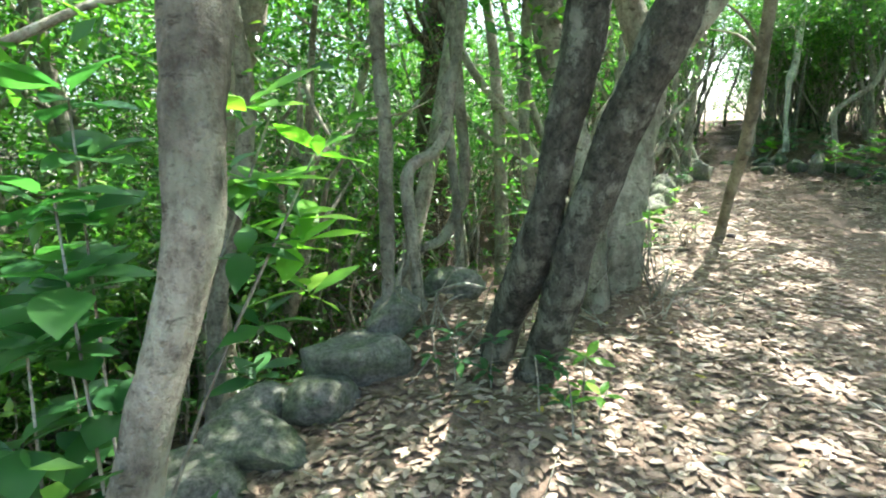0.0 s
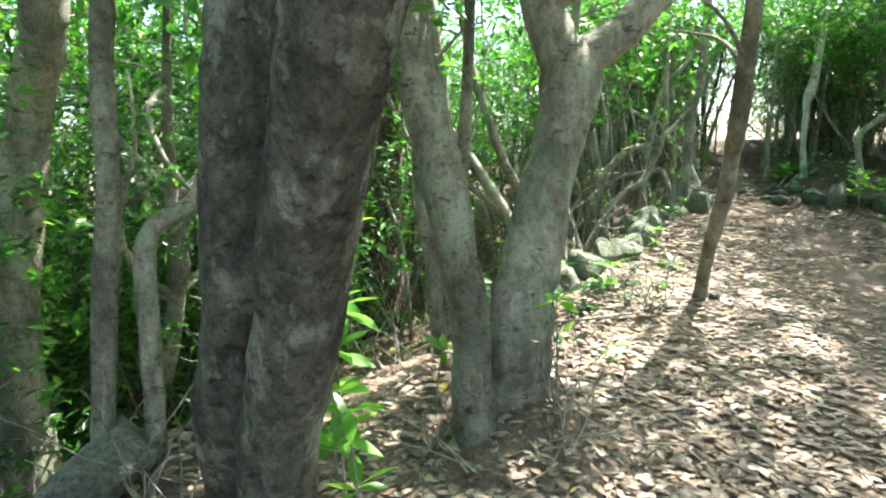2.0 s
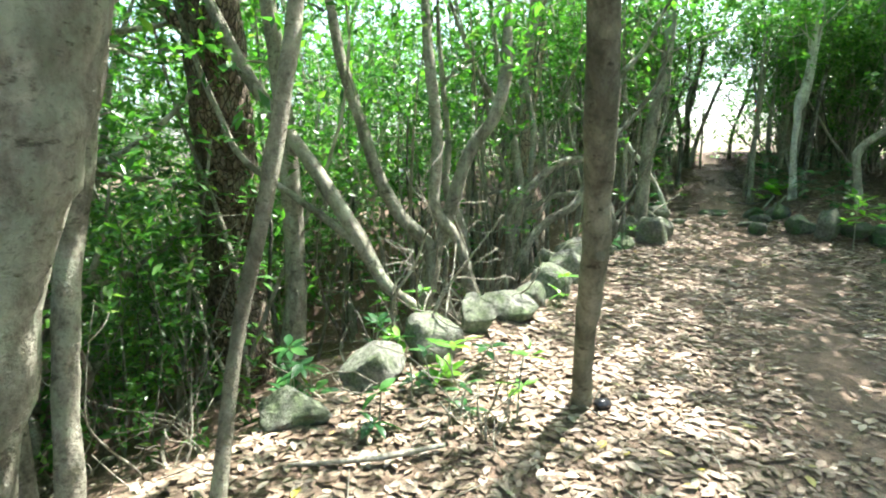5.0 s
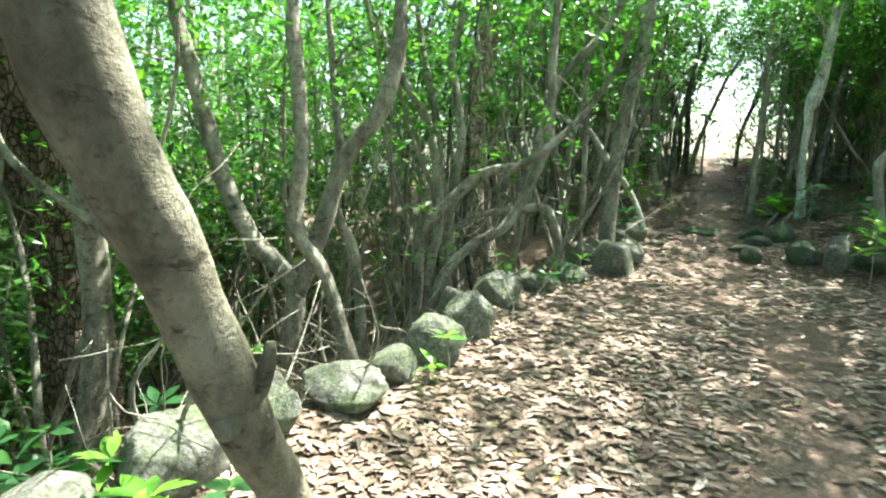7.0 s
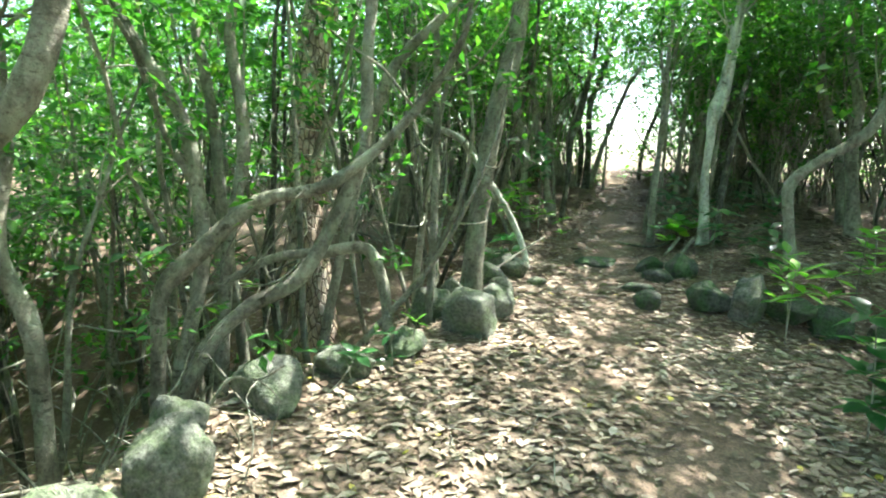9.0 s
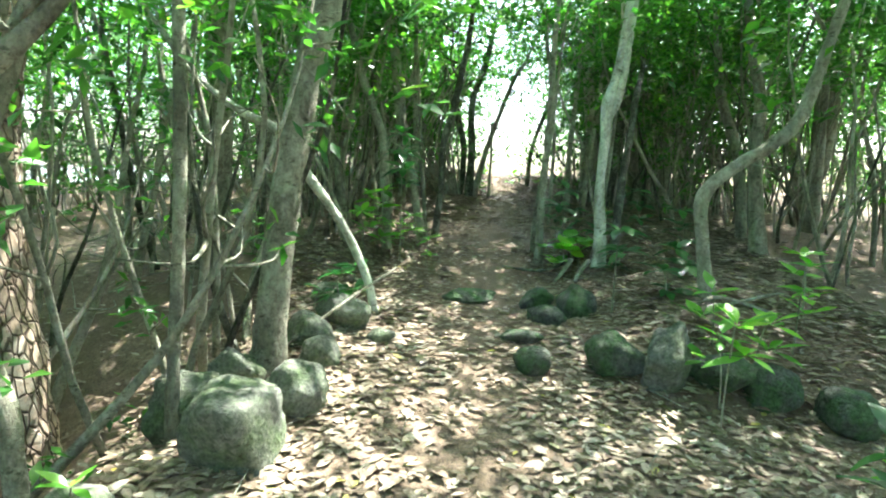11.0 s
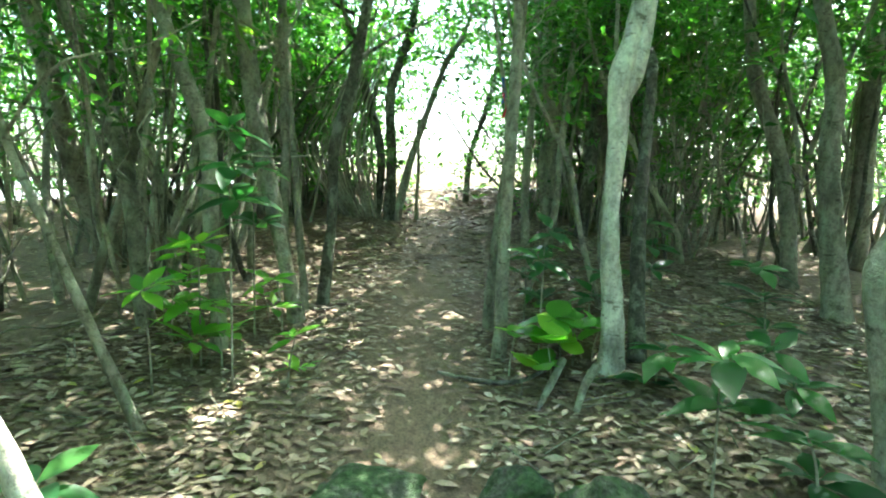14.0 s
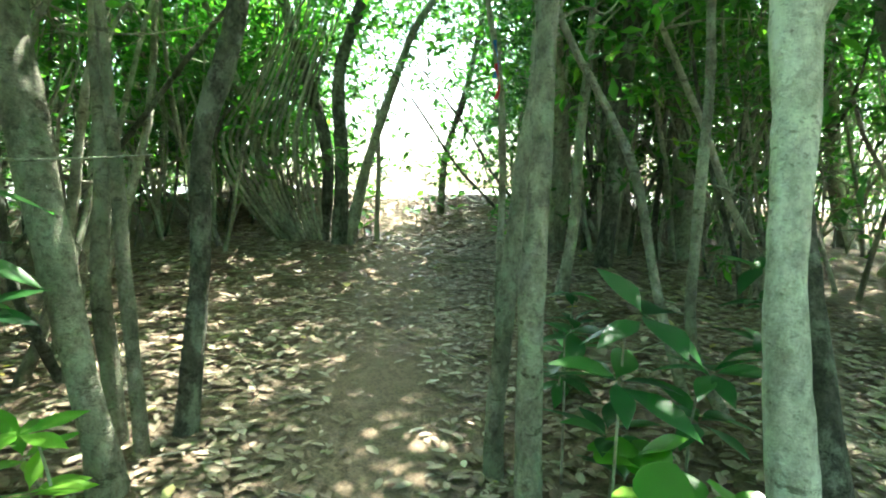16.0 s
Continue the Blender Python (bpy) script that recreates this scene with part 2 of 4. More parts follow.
gx = steps((-900, -60, 10), (-60, -10, 25), (-10, -3, 24), (-3, 12, 150), (12, 20, 20), (20, 80, 25), (80, 900, 10))
gy = steps((-900, -60, 10), (-60, -4, 24), (-4, 21, 230), (21, 40, 30), (40, 120, 25), (120, 1200, 10))
GX, GY = np.meshgrid(gx, gy)
GZ = ground_z(GX, GY)
near = (GX > -4) & (GX < 13) & (GY > -4) & (GY < 22)
rough_z = np.array([noise.noise((x * 3.1, y * 3.1, 0.0)) * 0.007 + noise.noise((x * 9, y * 9, 4.0)) * 0.004 for x, y in zip(GX[near], GY[near])])
GZ[near] += rough_z
nx = len(gx)
quads = [(j * nx + i, j * nx + i + 1, (j + 1) * nx + i + 1, (j + 1) * nx + i) for j in range(len(gy) - 1) for i in range(nx - 1)]
ground = mesh_object("ground", np.stack([GX.ravel(), GY.ravel(), GZ.ravel()], 1).tolist(), quads, SOIL)
tagged(ground, "brown leaf-strewn soil of a trodden woodland path", "ground", kind="structure")

# added glossy sheet beyond the crest: mirrors white sky so the gap stays bright
BRIGHT_SHEET, _n, _l, _b = material("pale_reflector")
_g = _n.new("ShaderNodeNewGeometry")
_z = noise_node(_n, _l, _g.outputs["Position"], 0.15, 3, 0.5)
_r = ramp(_n, [(0.3, (0.28, 0.34, 0.36)), (0.7, (0.36, 0.41, 0.42))])
_l.new(_z.outputs[0], _r.inputs[0])
_l.new(_r.outputs[0], _b.inputs["Base Color"])
_b.inputs["Roughness"].default_value = 0.12
water = mesh_object("water", [(-4000, 27, -7.0), (4000, 27, -7.0), (4000, 4500, -7.0), (-4000, 4500, -7.0)], [(0, 1, 2, 3)], BRIGHT_SHEET)
tagged(water, "added pale reflecting sheet that whitens the gap beyond the crest", "water", kind="structure")

# ---------------------------------------------------------------- builders


def rng_unit(rng, n):
    v = rng.normal(size=(n, 3))
    return v / np.linalg.norm(v, axis=1)[:, None]


def quick_mesh(name, v, faces, size, mat):
    me = bpy.data.meshes.new(name)
    n = len(faces) // size
    me.vertices.add(len(v))
    me.vertices.foreach_set("co", v.astype(np.float32).ravel())
    me.loops.add(len(faces))
    me.loops.foreach_set("vertex_index", faces.astype(np.int32))
    me.polygons.add(n)
    me.polygons.foreach_set("loop_start", np.arange(0, size * n, size, dtype=np.int32))
    me.materials.append(mat)
    me.update(calc_edges=True)
    return me


def small_leaves(name, centre, along, up, length, width, mat, fold=0.25):
    """Like leaves_mesh, but two triangles a leaf, for crowns."""
    n = len(centre)
    side = np.cross(along, up)
    side /= np.maximum(np.linalg.norm(side, axis=1)[:, None], 1e-6)
    nor = np.cross(side, along)
    L, Wd = length[:, None], width[:, None]
    mid = centre + along * L * 0.48 + nor * fold * Wd
    v = np.stack([centre, mid - side * Wd * 0.55, centre + along * L, mid + side * Wd * 0.55], 1).reshape(-1, 3)
    i = np.arange(n)[:, None] * 4
    faces = np.concatenate([i + np.array([[0, 1, 2]]), i + np.array([[0, 2, 3]])], 1).reshape(-1)
    return quick_mesh(name, v, faces, 3, mat)


def leaves_mesh(name, centre, along, up, length, width, mat, fold=0.25, curl=0.0):
    """Many leaves in one mesh, each a folded blade of six corners. centre: stalk ends; along: unit ways; up: rough normals."""
    n = len(centre)
    side = np.cross(along, up)
    side /= np.maximum(np.linalg.norm(side, axis=1)[:, None], 1e-6)
    nor = np.cross(side, along)
    L, Wd = length[:, None], width[:, None]
    f = fold * Wd
    c = curl * L
    p = [centre,
         centre + along * L * 0.35 - side * Wd * 0.5 + nor * f,
         centre + along * L * 0.72 - side * Wd * 0.42 + nor * (f - c * 0.4),
         centre + along * L - nor * c,
         centre + along * L * 0.72 + side * Wd * 0.42 + nor * (f - c * 0.4),
         centre + along * L * 0.35 + side * Wd * 0.5 + nor * f]
    v = np.stack(p, 1).reshape(-1, 3)
    i = np.arange(n)[:, None] * 6
    faces = np.concatenate([i + np.array([[0, 1, 2, 3]]), i + np.array([[0, 3, 4, 5]])], 1).reshape(-1)
    return quick_mesh(name, v, faces, 4, mat)


def clump_leaves(rng, tips, per, length, spread):
    """Rosettes of leaves round twig tips: stalk ends, ways, normals, sizes."""
    n = len(tips) * per
    c = np.repeat(tips, per, axis=0) + rng.normal(size=(n, 3)) * spread
    way = rng_unit(rng, n)
    way[:, 2] = way[:, 2] * 0.55 + 0.05
    way /= np.linalg.norm(way, axis=1)[:, None]
    up = np.array([[0, 0, 1.0]]) + rng.normal(size=(n, 3)) * 0.35
    ln = length * rng.uniform(0.65, 1.25, n)
    return c, way, up, ln, ln * rng.uniform(0.3, 0.42, n)


def spline(points, per=5):
    """Points (x, y, z, r) made smooth."""
    P = np.array(points, float)
    Q = np.vstack([2 * P[0] - P[1], P, 2 * P[-1] - P[-2]])
    out = []
    for k in range(1, len(Q) - 2):
        a, b, c, d = Q[k - 1:k + 3]
        for t in np.linspace(0, 1, per, endpoint=False):
            out.append(0.5 * (2 * b + (c - a) * t + (2 * a - 5 * b + 4 * c - d) * t * t + (3 * b - a - 3 * c + d) * t ** 3))
    out.append(P[-1])
    return np.array(out)


def tube(points, sides=10, lumps=0.1, seed=0.0, per=5, flare=0.0):
    """A tapered, slightly lumpy stem along the points; flare widens its foot."""
    S = spline(points, per)
    c, rad = S[:, :3], np.maximum(S[:, 3], 0.003)
    if flare:
        run = np.concatenate([[0], np.cumsum(np.linalg.norm(np.diff(c, axis=0), axis=1))])
        rad = rad * (1 + flare * np.exp(-run / 0.12))
    verts, faces = [], []
    ref = Vector((0.31, 0.95, 0.05))
    for k in range(len(c)):
        t = Vector(c[min(k + 1, len(c) - 1)] - c[max(k - 1, 0)]).normalized()
        a = (ref - t * ref.dot(t)).normalized()
        b = t.cross(a)
        ref = a
        for s in range(sides):
            w = 2 * math.pi * s / sides
            v = a * math.cos(w) + b * math.sin(w)
            q = Vector(c[k]) + v * rad[k]
            g = 1 + lumps * (noise.noise(q * 6 + Vector((seed, 0, 0))) + 0.6 * noise.noise(q * 17) + 0.35 * noise.noise(q * 41)) + (0.12 * flare * math.cos(5 * w + seed) * math.exp(-k * 0.8) if flare else 0)
            verts.append(tuple(Vector(c[k]) + v * rad[k] * g))
    for k in range(len(c) - 1):
        for s in range(sides):
            faces.append((k * sides + s, k * sides + (s + 1) % sides, (k + 1) * sides + (s + 1) % sides, (k + 1) * sides + s))
    faces.append(tuple(range(sides - 1, -1, -1)))
    faces.append(tuple((len(c) - 1) * sides + s for s in range(sides)))
    return verts, faces


def limb_points(rng, start, way, length, r0, n=4, wander=0.25, rise=0.2):
    pts = [(*start, r0)]
    p, w = np.array(start, float), np.array(way, float)
    w /= np.linalg.norm(w)
    for k in range(1, n + 1):
        w = w + rng.normal(size=3) * wander + np.array([0, 0, rise])
        w /= np.linalg.norm(w)
        p = p + w * length / n
        pts.append((*p, r0 * (1 - 0.8 * k / n)))
    return pts


# openings cut in the crowns, added shade trees too: (x, y, radius) of the sunlit places on the ground below
LIGHT_GAPS = [(3.26, 4.95, 0.16), (1.63, 3.24, 0.13), (1.93, 2.76, 0.16), (1.12, 2.4, 0.12), (1.59, 2.23, 0.12), (2.75, 4.76, 0.1), (3.33, 5.08, 0.19), (3.21, 5.68, 0.14), (2.6, 5.6, 0.14), (2.82, 6.43, 0.11), (3.38, 5.75, 0.18), (2.39, 4.95, 0.11), (3.21, 6.4, 0.13), (3.0, 6.2, 0.19), (3.35, 6.54, 0.16), (2.47, 6.65, 0.13), (3.07, 7.75, 0.12), (4.21, 8.1, 0.1), (4.32, 8.21, 0.08), (8.13, 16.65, 0.11), (6.31, 15.32, 0.08), (6.04, 13.98, 0.1)]


def in_light_gap(p, margin=0.0):
    """True where a leaf at p would shade one of the sunlit places."""
    k = (p[:, 2] - ground_z(p[:, 0], p[:, 1])) / sun_dir.z
    x, y = p[:, 0] - sun_dir.x * k, p[:, 1] - sun_dir.y * k
    k = (p[:, 2] - ground_z(x, y)) / sun_dir.z
    x, y = p[:, 0] - sun_dir.x * k, p[:, 1] - sun_dir.y * k
    out = np.zeros(len(p), bool)
    for a, b, r in LIGHT_GAPS:
        out |= (x - a) ** 2 + (y - b) ** 2 < (r + margin) ** 2
    return out


def in_opening(x, y, margin=0.0):
    """True in the wedge of open sky where the path leaves the wood."""
    return (y > 17.4) & (x > 8.1 + 0.30 * (y - 17.7) - margin) & (x < 9.15 + 0.425 * (y - 18.5) + margin)


WALKED = np.array([(-3.0, -5.0), (0.0, 0.0), (1.7, 2.5), (4.2, 6.7), (5.2, 9.0), (6.2, 11.9), (7.0, 14.5)])


def crown_on(thing, rng, ends, radius, count, length, mat=None, name="crown", clear=True):
    """Leaves round the ends of the limbs, in uneven clumps with gaps."""
    ends = np.array(ends, float)
    k = max(1, count // 9)
    tips = ends[rng.integers(0, len(ends), k)] + rng.normal(size=(k, 3)) * radius * np.array([1, 1, 0.6])
    if clear:
        p = tips + np.array(thing.location)
        off = np.abs(p[:, 0] - np.interp(p[:, 1], WALKED[:, 1], WALKED[:, 0]))
        tips = tips[((off > 1.1) | (p[:, 2] - ground_z(p[:, 0], p[:, 1]) > 2.5)) & ~in_light_gap(p, 0.03) & ~(in_opening(p[:, 0], p[:, 1], 0.15) & (p[:, 2] - ground_z(p[:, 0], p[:, 1]) < 2.0))]
        if not len(tips):
            return None
    me = small_leaves(name, *clump_leaves(rng, tips, 9, length, 0.04), mat or LEAF)
    ob = new(name, me)
    ob.parent = thing
    return ob


def grown_tree(stem, kind, reach, limbs, seed, label, leaves=500):
    """One tree: its trunk, any thick limbs, thinner upper limbs and a crown."""
    rng = np.random.default_rng(seed)
    x, y, z, r = stem[0]
    thing = new("tree")
    thing.location = (x, y, z)
    shift = np.array([x, y, z, 0])
    P = [tuple(np.array(p) - shift) for p in stem]
    a, b = np.array(P[-2]), np.array(P[-1])
    w = (b[:3] - a[:3]) / np.linalg.norm(b[:3] - a[:3])
    w = w * 0.8 + np.array([0, 0, 0.35])
    top = b[:3] + w * reach * 0.6
    tip = b[:3] + w * reach + rng.normal(size=3) * 0.1 * reach
    P += [(*top, b[3] * 0.7), (*tip, b[3] * 0.3)]
    sides = 20 if r > 0.06 else (12 if r > 0.03 else 8)
    v, f = tube(P, sides, 0.15, seed, 9 if r > 0.06 else 6, 0.28 if r > 0.05 else 0.2)
    mesh_object("trunk", v, f, BARK[kind], thing)
    ends = [tip, top]
    for q in limbs:
        Q = [tuple(np.array(p) - shift) for p in q]
        a, b2 = np.array(Q[-2]), np.array(Q[-1])
        w2 = (b2[:3] - a[:3]) / np.linalg.norm(b2[:3] - a[:3])
        end = b2[:3] + w2 * reach * 0.7 + np.array([0, 0, 0.2])
        Q.append((*end, b2[3] * 0.35))
        v, f = tube(Q, 10, 0.12, seed + 3)
        mesh_object("limb", v, f, BARK[kind], thing)
        ends.append(end)
    for k in range(5):
        s = b[:3] + (tip - b[:3]) * rng.uniform(0.0, 0.9)
        g = rng.normal(size=3) * np.array([1, 1, 0.4])
        g[2] = abs(g[2]) + 0.35
        pts = limb_points(rng, s, g, rng.uniform(0.6, 1.2), max(0.008, b[3] * 0.35), 4, 0.3, 0.18)
        v, f = tube(pts, 6, 0.1, seed + k, 3)
        mesh_object("limb", v, f, BARK[kind], thing)
        ends.append(np.array(pts[-1][:3]))
    if leaves:
        crown_on(thing, rng, ends, 0.5, leaves, 0.095)
    return tagged(thing, label, "tree")


# ---------------------------------------------------------------- trees beside the path: (x, y, z, radius) from the foot up
LABELS = {
    "grey": "slender grey-barked woodland tree beside the path",
    "dark": "tree with dark lichen-spotted bark on the bank",
    "pale": "tree with pale grey-green bark beside the path",
    "white": "slim tree with smooth whitish bark in leaf litter",
    "pole": "leaning smooth brown sapling with a broken branch stub",
    "pine": "thick old pine with furrowed brown bark",
    "redpine": "tall pine with flaking reddish bark",
}
grown_tree([(-0.69, 0.81, 0.06, 0.05), (-0.56, 0.88, 0.92, 0.047), (-0.5, 0.92, 1.15, 0.044), (-0.45, 0.96, 1.35, 0.05), (-0.44, 1, 1.58, 0.056), (-0.43, 1.04, 1.77, 0.06)], "grey", 1.2, [], 200, LABELS["grey"], 2200)
grown_tree([(0.40, 2.76, 0.2, 0.1), (0.46, 2.61, 0.5, 0.092), (0.515, 2.47, 0.8, 0.09), (0.58, 2.4, 1.1, 0.09), (0.66, 2.31, 1.4, 0.09), (0.75, 2.18, 1.7, 0.092), (0.85, 2.06, 2.0, 0.09), (0.9, 2.02, 2.4, 0.085)], "dark", 1.6, [], 201, LABELS["dark"], 2600)
grown_tree([(0.18, 2.95, 0.15, 0.1), (0.29, 2.79, 0.6, 0.09), (0.37, 2.6, 0.9, 0.105), (0.42, 2.51, 1.08, 0.1), (0.455, 2.46, 1.25, 0.074), (0.48, 2.42, 1.45, 0.074), (0.54, 2.38, 1.75, 0.084), (0.6, 2.37, 2.05, 0.088)], "dark", 1.8, [], 202, LABELS["dark"], 2600)
grown_tree([(-2.12, 4.8, -0.75, 0.2), (-2.16, 4.8, 0.1, 0.165), (-2.13, 4.82, 0.7, 0.155), (-2.03, 4.84, 1.2, 0.145), (-1.93, 4.84, 1.6, 0.135), (-1.79, 4.78, 2.0, 0.125), (-1.58, 4.68, 2.4, 0.12), (-1.44, 4.6, 2.8, 0.115)], "pale", 2, [], 203, LABELS["pale"], 900)
grown_tree([(-1.62, 3.45, -0.55, 0.07), (-1.54, 3.5, 0.4, 0.062), (-1.47, 3.54, 0.8, 0.06), (-1.34, 3.52, 1.2, 0.06), (-1.24, 3.52, 1.6, 0.06), (-1.23, 3.57, 2.0, 0.055), (-1.26, 3.55, 2.4, 0.05)], "grey", 1.6, [], 204, LABELS["grey"], 900)
grown_tree([(-0.35, 3.05, 0.18, 0.04), (-0.35, 3.07, 0.49, 0.038), (-0.35, 3.2, 1.18, 0.043), (-0.34, 3.28, 1.6, 0.041), (-0.37, 3.36, 2.03, 0.043), (-0.37, 3.41, 2.32, 0.043)], "grey", 2, [], 205, LABELS["grey"], 1300)
grown_tree([(-0.18, 3.12, 0.26, 0.04), (-0.18, 3.14, 0.56, 0.038), (-0.21, 3.22, 1.02, 0.038), (-0.22, 3.29, 1.37, 0.038), (-0.03, 3.32, 1.52, 0.035), (0.05, 3.38, 1.83, 0.032), (0.13, 3.47, 2.32, 0.032)], "grey", 1.6, [], 206, LABELS["grey"], 1300)
grown_tree([(-0.86, 4.09, -0.38, 0.037), (-0.31, 4.17, 0.64, 0.036), (-0.03, 4.21, 0.83, 0.04), (0.14, 4.29, 1.21, 0.044), (0.13, 4.39, 1.8, 0.044), (0.08, 4.54, 2.58, 0.04)], "grey", 1.6, [], 207, LABELS["grey"], 1300)

grown_tree([(1, 3.7, 0.28, 0.105), (1, 3.71, 0.48, 0.1), (0.98, 3.75, 0.92, 0.091), (0.9, 3.8, 1.38, 0.095), (0.8, 3.84, 1.84, 0.1), (0.71, 3.88, 2.28, 0.107)], "grey", 1.8, [], 209, LABELS["grey"], 1300)
grown_tree([(1.19, 3.86, 0.28, 0.164), (1.23, 3.9, 0.83, 0.157), (1.28, 3.95, 1.11, 0.142), (1.36, 4.01, 1.49, 0.128), (1.44, 4.05, 1.77, 0.121), (1.48, 4.1, 2.05, 0.142), (1.39, 4.12, 2.24, 0.104)], "pale", 1.8, [[(1.45, 4.08, 1.96, 0.085), (1.55, 4.11, 2.11, 0.1), (1.7, 4.13, 2.2, 0.09), (1.86, 4.16, 2.35, 0.081)]], 210, LABELS["pale"], 1300)
grown_tree([(1.39, 4.8, 0.37, 0.032), (1.47, 4.9, 1.06, 0.027), (1.57, 4.98, 1.57, 0.03), (1.65, 5.05, 2.05, 0.032), (1.69, 5.11, 2.42, 0.03)], "pale", 1.4, [], 211, LABELS["pale"], 1300)
grown_tree([(0.8, 4.68, 0.34, 0.049), (0.76, 4.71, 0.87, 0.046), (0.71, 4.77, 1.27, 0.049), (0.68, 4.83, 1.68, 0.049), (0.71, 4.91, 2.22, 0.046)], "grey", 2, [], 212, LABELS["grey"], 1300)
grown_tree([(0.91, 4.73, 0.37, 0.047), (0.92, 4.77, 0.91, 0.044), (0.92, 4.83, 1.32, 0.044), (0.97, 4.91, 1.81, 0.042), (1, 4.98, 2.28, 0.039)], "grey", 2, [], 213, LABELS["grey"], 1300)
grown_tree([(0.09, 3.69, 0.22, 0.032), (0.07, 3.75, 1.06, 0.031), (0.05, 3.81, 1.39, 0.033), (0.02, 3.88, 1.86, 0.031), (0.09, 3.91, 2.09, 0.028), (0.09, 3.95, 2.32, 0.026)], "grey", 1.5, [], 214, LABELS["grey"], 1300)
grown_tree([(-0.2, 8.76, -1.0, 0.34), (-0.18, 8.72, -0.5, 0.315), (-0.17, 8.7, 0.0, 0.305), (-0.22, 8.7, 0.6, 0.3), (-0.2, 8.62, 1.2, 0.29), (-0.12, 8.42, 1.9, 0.28), (-0.04, 8.15, 2.6, 0.27)], "pine", 4, [], 215, LABELS["pine"], 500)
grown_tree([(2.16, 7.5, 0.13, 0.045), (1.86, 7.51, 0.53, 0.042), (1.59, 7.52, 0.74, 0.05), (1.35, 7.57, 1.14, 0.066), (0.99, 7.62, 1.7, 0.062), (0.59, 7.67, 2.23, 0.058), (0.22, 7.73, 2.84, 0.054)], "grey", 1.4, [[(1.47, 7.55, 0.99, 0.039), (0.92, 7.57, 1.4, 0.031), (0.41, 7.58, 1.77, 0.027), (0.2, 7.63, 2.15, 0.027), (-0, 7.68, 2.61, 0.023)]], 216, LABELS["grey"], 350)
grown_tree([(1.81, 8.01, -0.02, 0.07), (1.83, 8.03, 0.28, 0.067), (1.94, 8.13, 0.89, 0.067), (1.63, 8.17, 1.26, 0.064), (1.41, 8.22, 1.67, 0.06), (1.25, 8.28, 2.14, 0.057), (1.07, 8.35, 2.7, 0.054)], "grey", 1.4, [[(1.93, 8.11, 0.77, 0.048), (2.1, 8.2, 1.31, 0.064), (2.27, 8.29, 1.84, 0.06), (2.5, 8.35, 2.16, 0.06), (2.61, 8.42, 2.58, 0.057), (2.62, 8.47, 2.89, 0.048)]], 217, LABELS["grey"], 350)
grown_tree([(2.42, 8.04, 0.22, 0.053), (2.17, 8.08, 1.02, 0.05), (1.96, 8.12, 1.36, 0.054), (1.98, 8.21, 1.94, 0.054), (1.9, 8.31, 2.66, 0.05), (1.88, 8.35, 2.89, 0.046)], "grey", 1.4, [], 218, LABELS["grey"], 350)
grown_tree([(2.69, 8.94, 0.25, 0.042), (2.7, 8.99, 0.92, 0.04), (2.71, 9.04, 1.23, 0.048), (2.92, 9.09, 1.47, 0.052), (3.21, 9.14, 1.73, 0.04), (3.59, 9.18, 1.84, 0.036), (4.01, 9.26, 2.21, 0.028)], "grey", 0.8, [], 219, LABELS["grey"], 350)
grown_tree([(2.68, 9.03, 0.22, 0.047), (2.88, 9.08, 0.82, 0.045), (3.12, 9.13, 1.11, 0.045), (3.42, 9.18, 1.3, 0.045), (3.61, 9.24, 1.64, 0.041), (3.76, 9.31, 2.05, 0.041), (3.77, 9.4, 2.62, 0.037), (3.79, 9.46, 3.02, 0.033)], "grey", 1.2, [], 220, LABELS["grey"], 350)
grown_tree([(3.94, 9.42, 0.72, 0.032), (3.92, 9.43, 0.95, 0.031), (3.88, 9.47, 1.21, 0.039), (3.77, 9.49, 1.43, 0.039), (3.5, 9.47, 1.4, 0.035), (3.2, 9.45, 1.36, 0.028), (2.86, 9.4, 1.18, 0.022)], "grey", 0.2, [], 221, LABELS["grey"], 350)
grown_tree([(2.7, 9.13, 0.2, 0.049), (2.74, 9.16, 0.71, 0.046), (2.84, 9.27, 1.37, 0.042), (2.76, 9.36, 1.99, 0.042), (2.65, 9.4, 2.28, 0.038), (2.38, 9.44, 2.69, 0.034)], "grey", 1.0, [], 222, LABELS["grey"], 350)
grown_tree([(2.9, 9.33, 0.22, 0.046), (2.91, 9.36, 0.75, 0.044), (2.93, 9.47, 1.44, 0.039), (3, 9.57, 2.09, 0.039), (2.89, 9.67, 2.74, 0.035), (2.97, 9.72, 3.09, 0.031)], "grey", 1.2, [], 223, LABELS["grey"], 350)
grown_tree([(3.02, 9.52, 0.21, 0.038), (2.97, 9.56, 0.79, 0.037), (2.83, 9.67, 1.56, 0.037), (2.74, 9.77, 2.24, 0.037), (2.6, 9.85, 2.87, 0.032)], "grey", 1.2, [], 224, LABELS["grey"], 350)
grown_tree([(3.47, 9.56, 0.41, 0.036), (3.51, 9.6, 0.9, 0.034), (3.63, 9.71, 1.58, 0.034), (3.75, 9.8, 2.17, 0.041), (3.91, 9.88, 2.62, 0.037), (4.31, 9.97, 3.08, 0.027)], "grey", 1.0, [], 225, LABELS["grey"], 350)
grown_tree([(2.3, 8.66, 0.15, 0.047), (2.26, 8.7, 0.66, 0.045), (2.19, 8.76, 1.11, 0.049), (2.03, 8.8, 1.48, 0.041), (2.05, 8.88, 1.96, 0.034), (1.99, 8.96, 2.52, 0.03)], "grey", 1.2, [], 226, LABELS["grey"], 350)
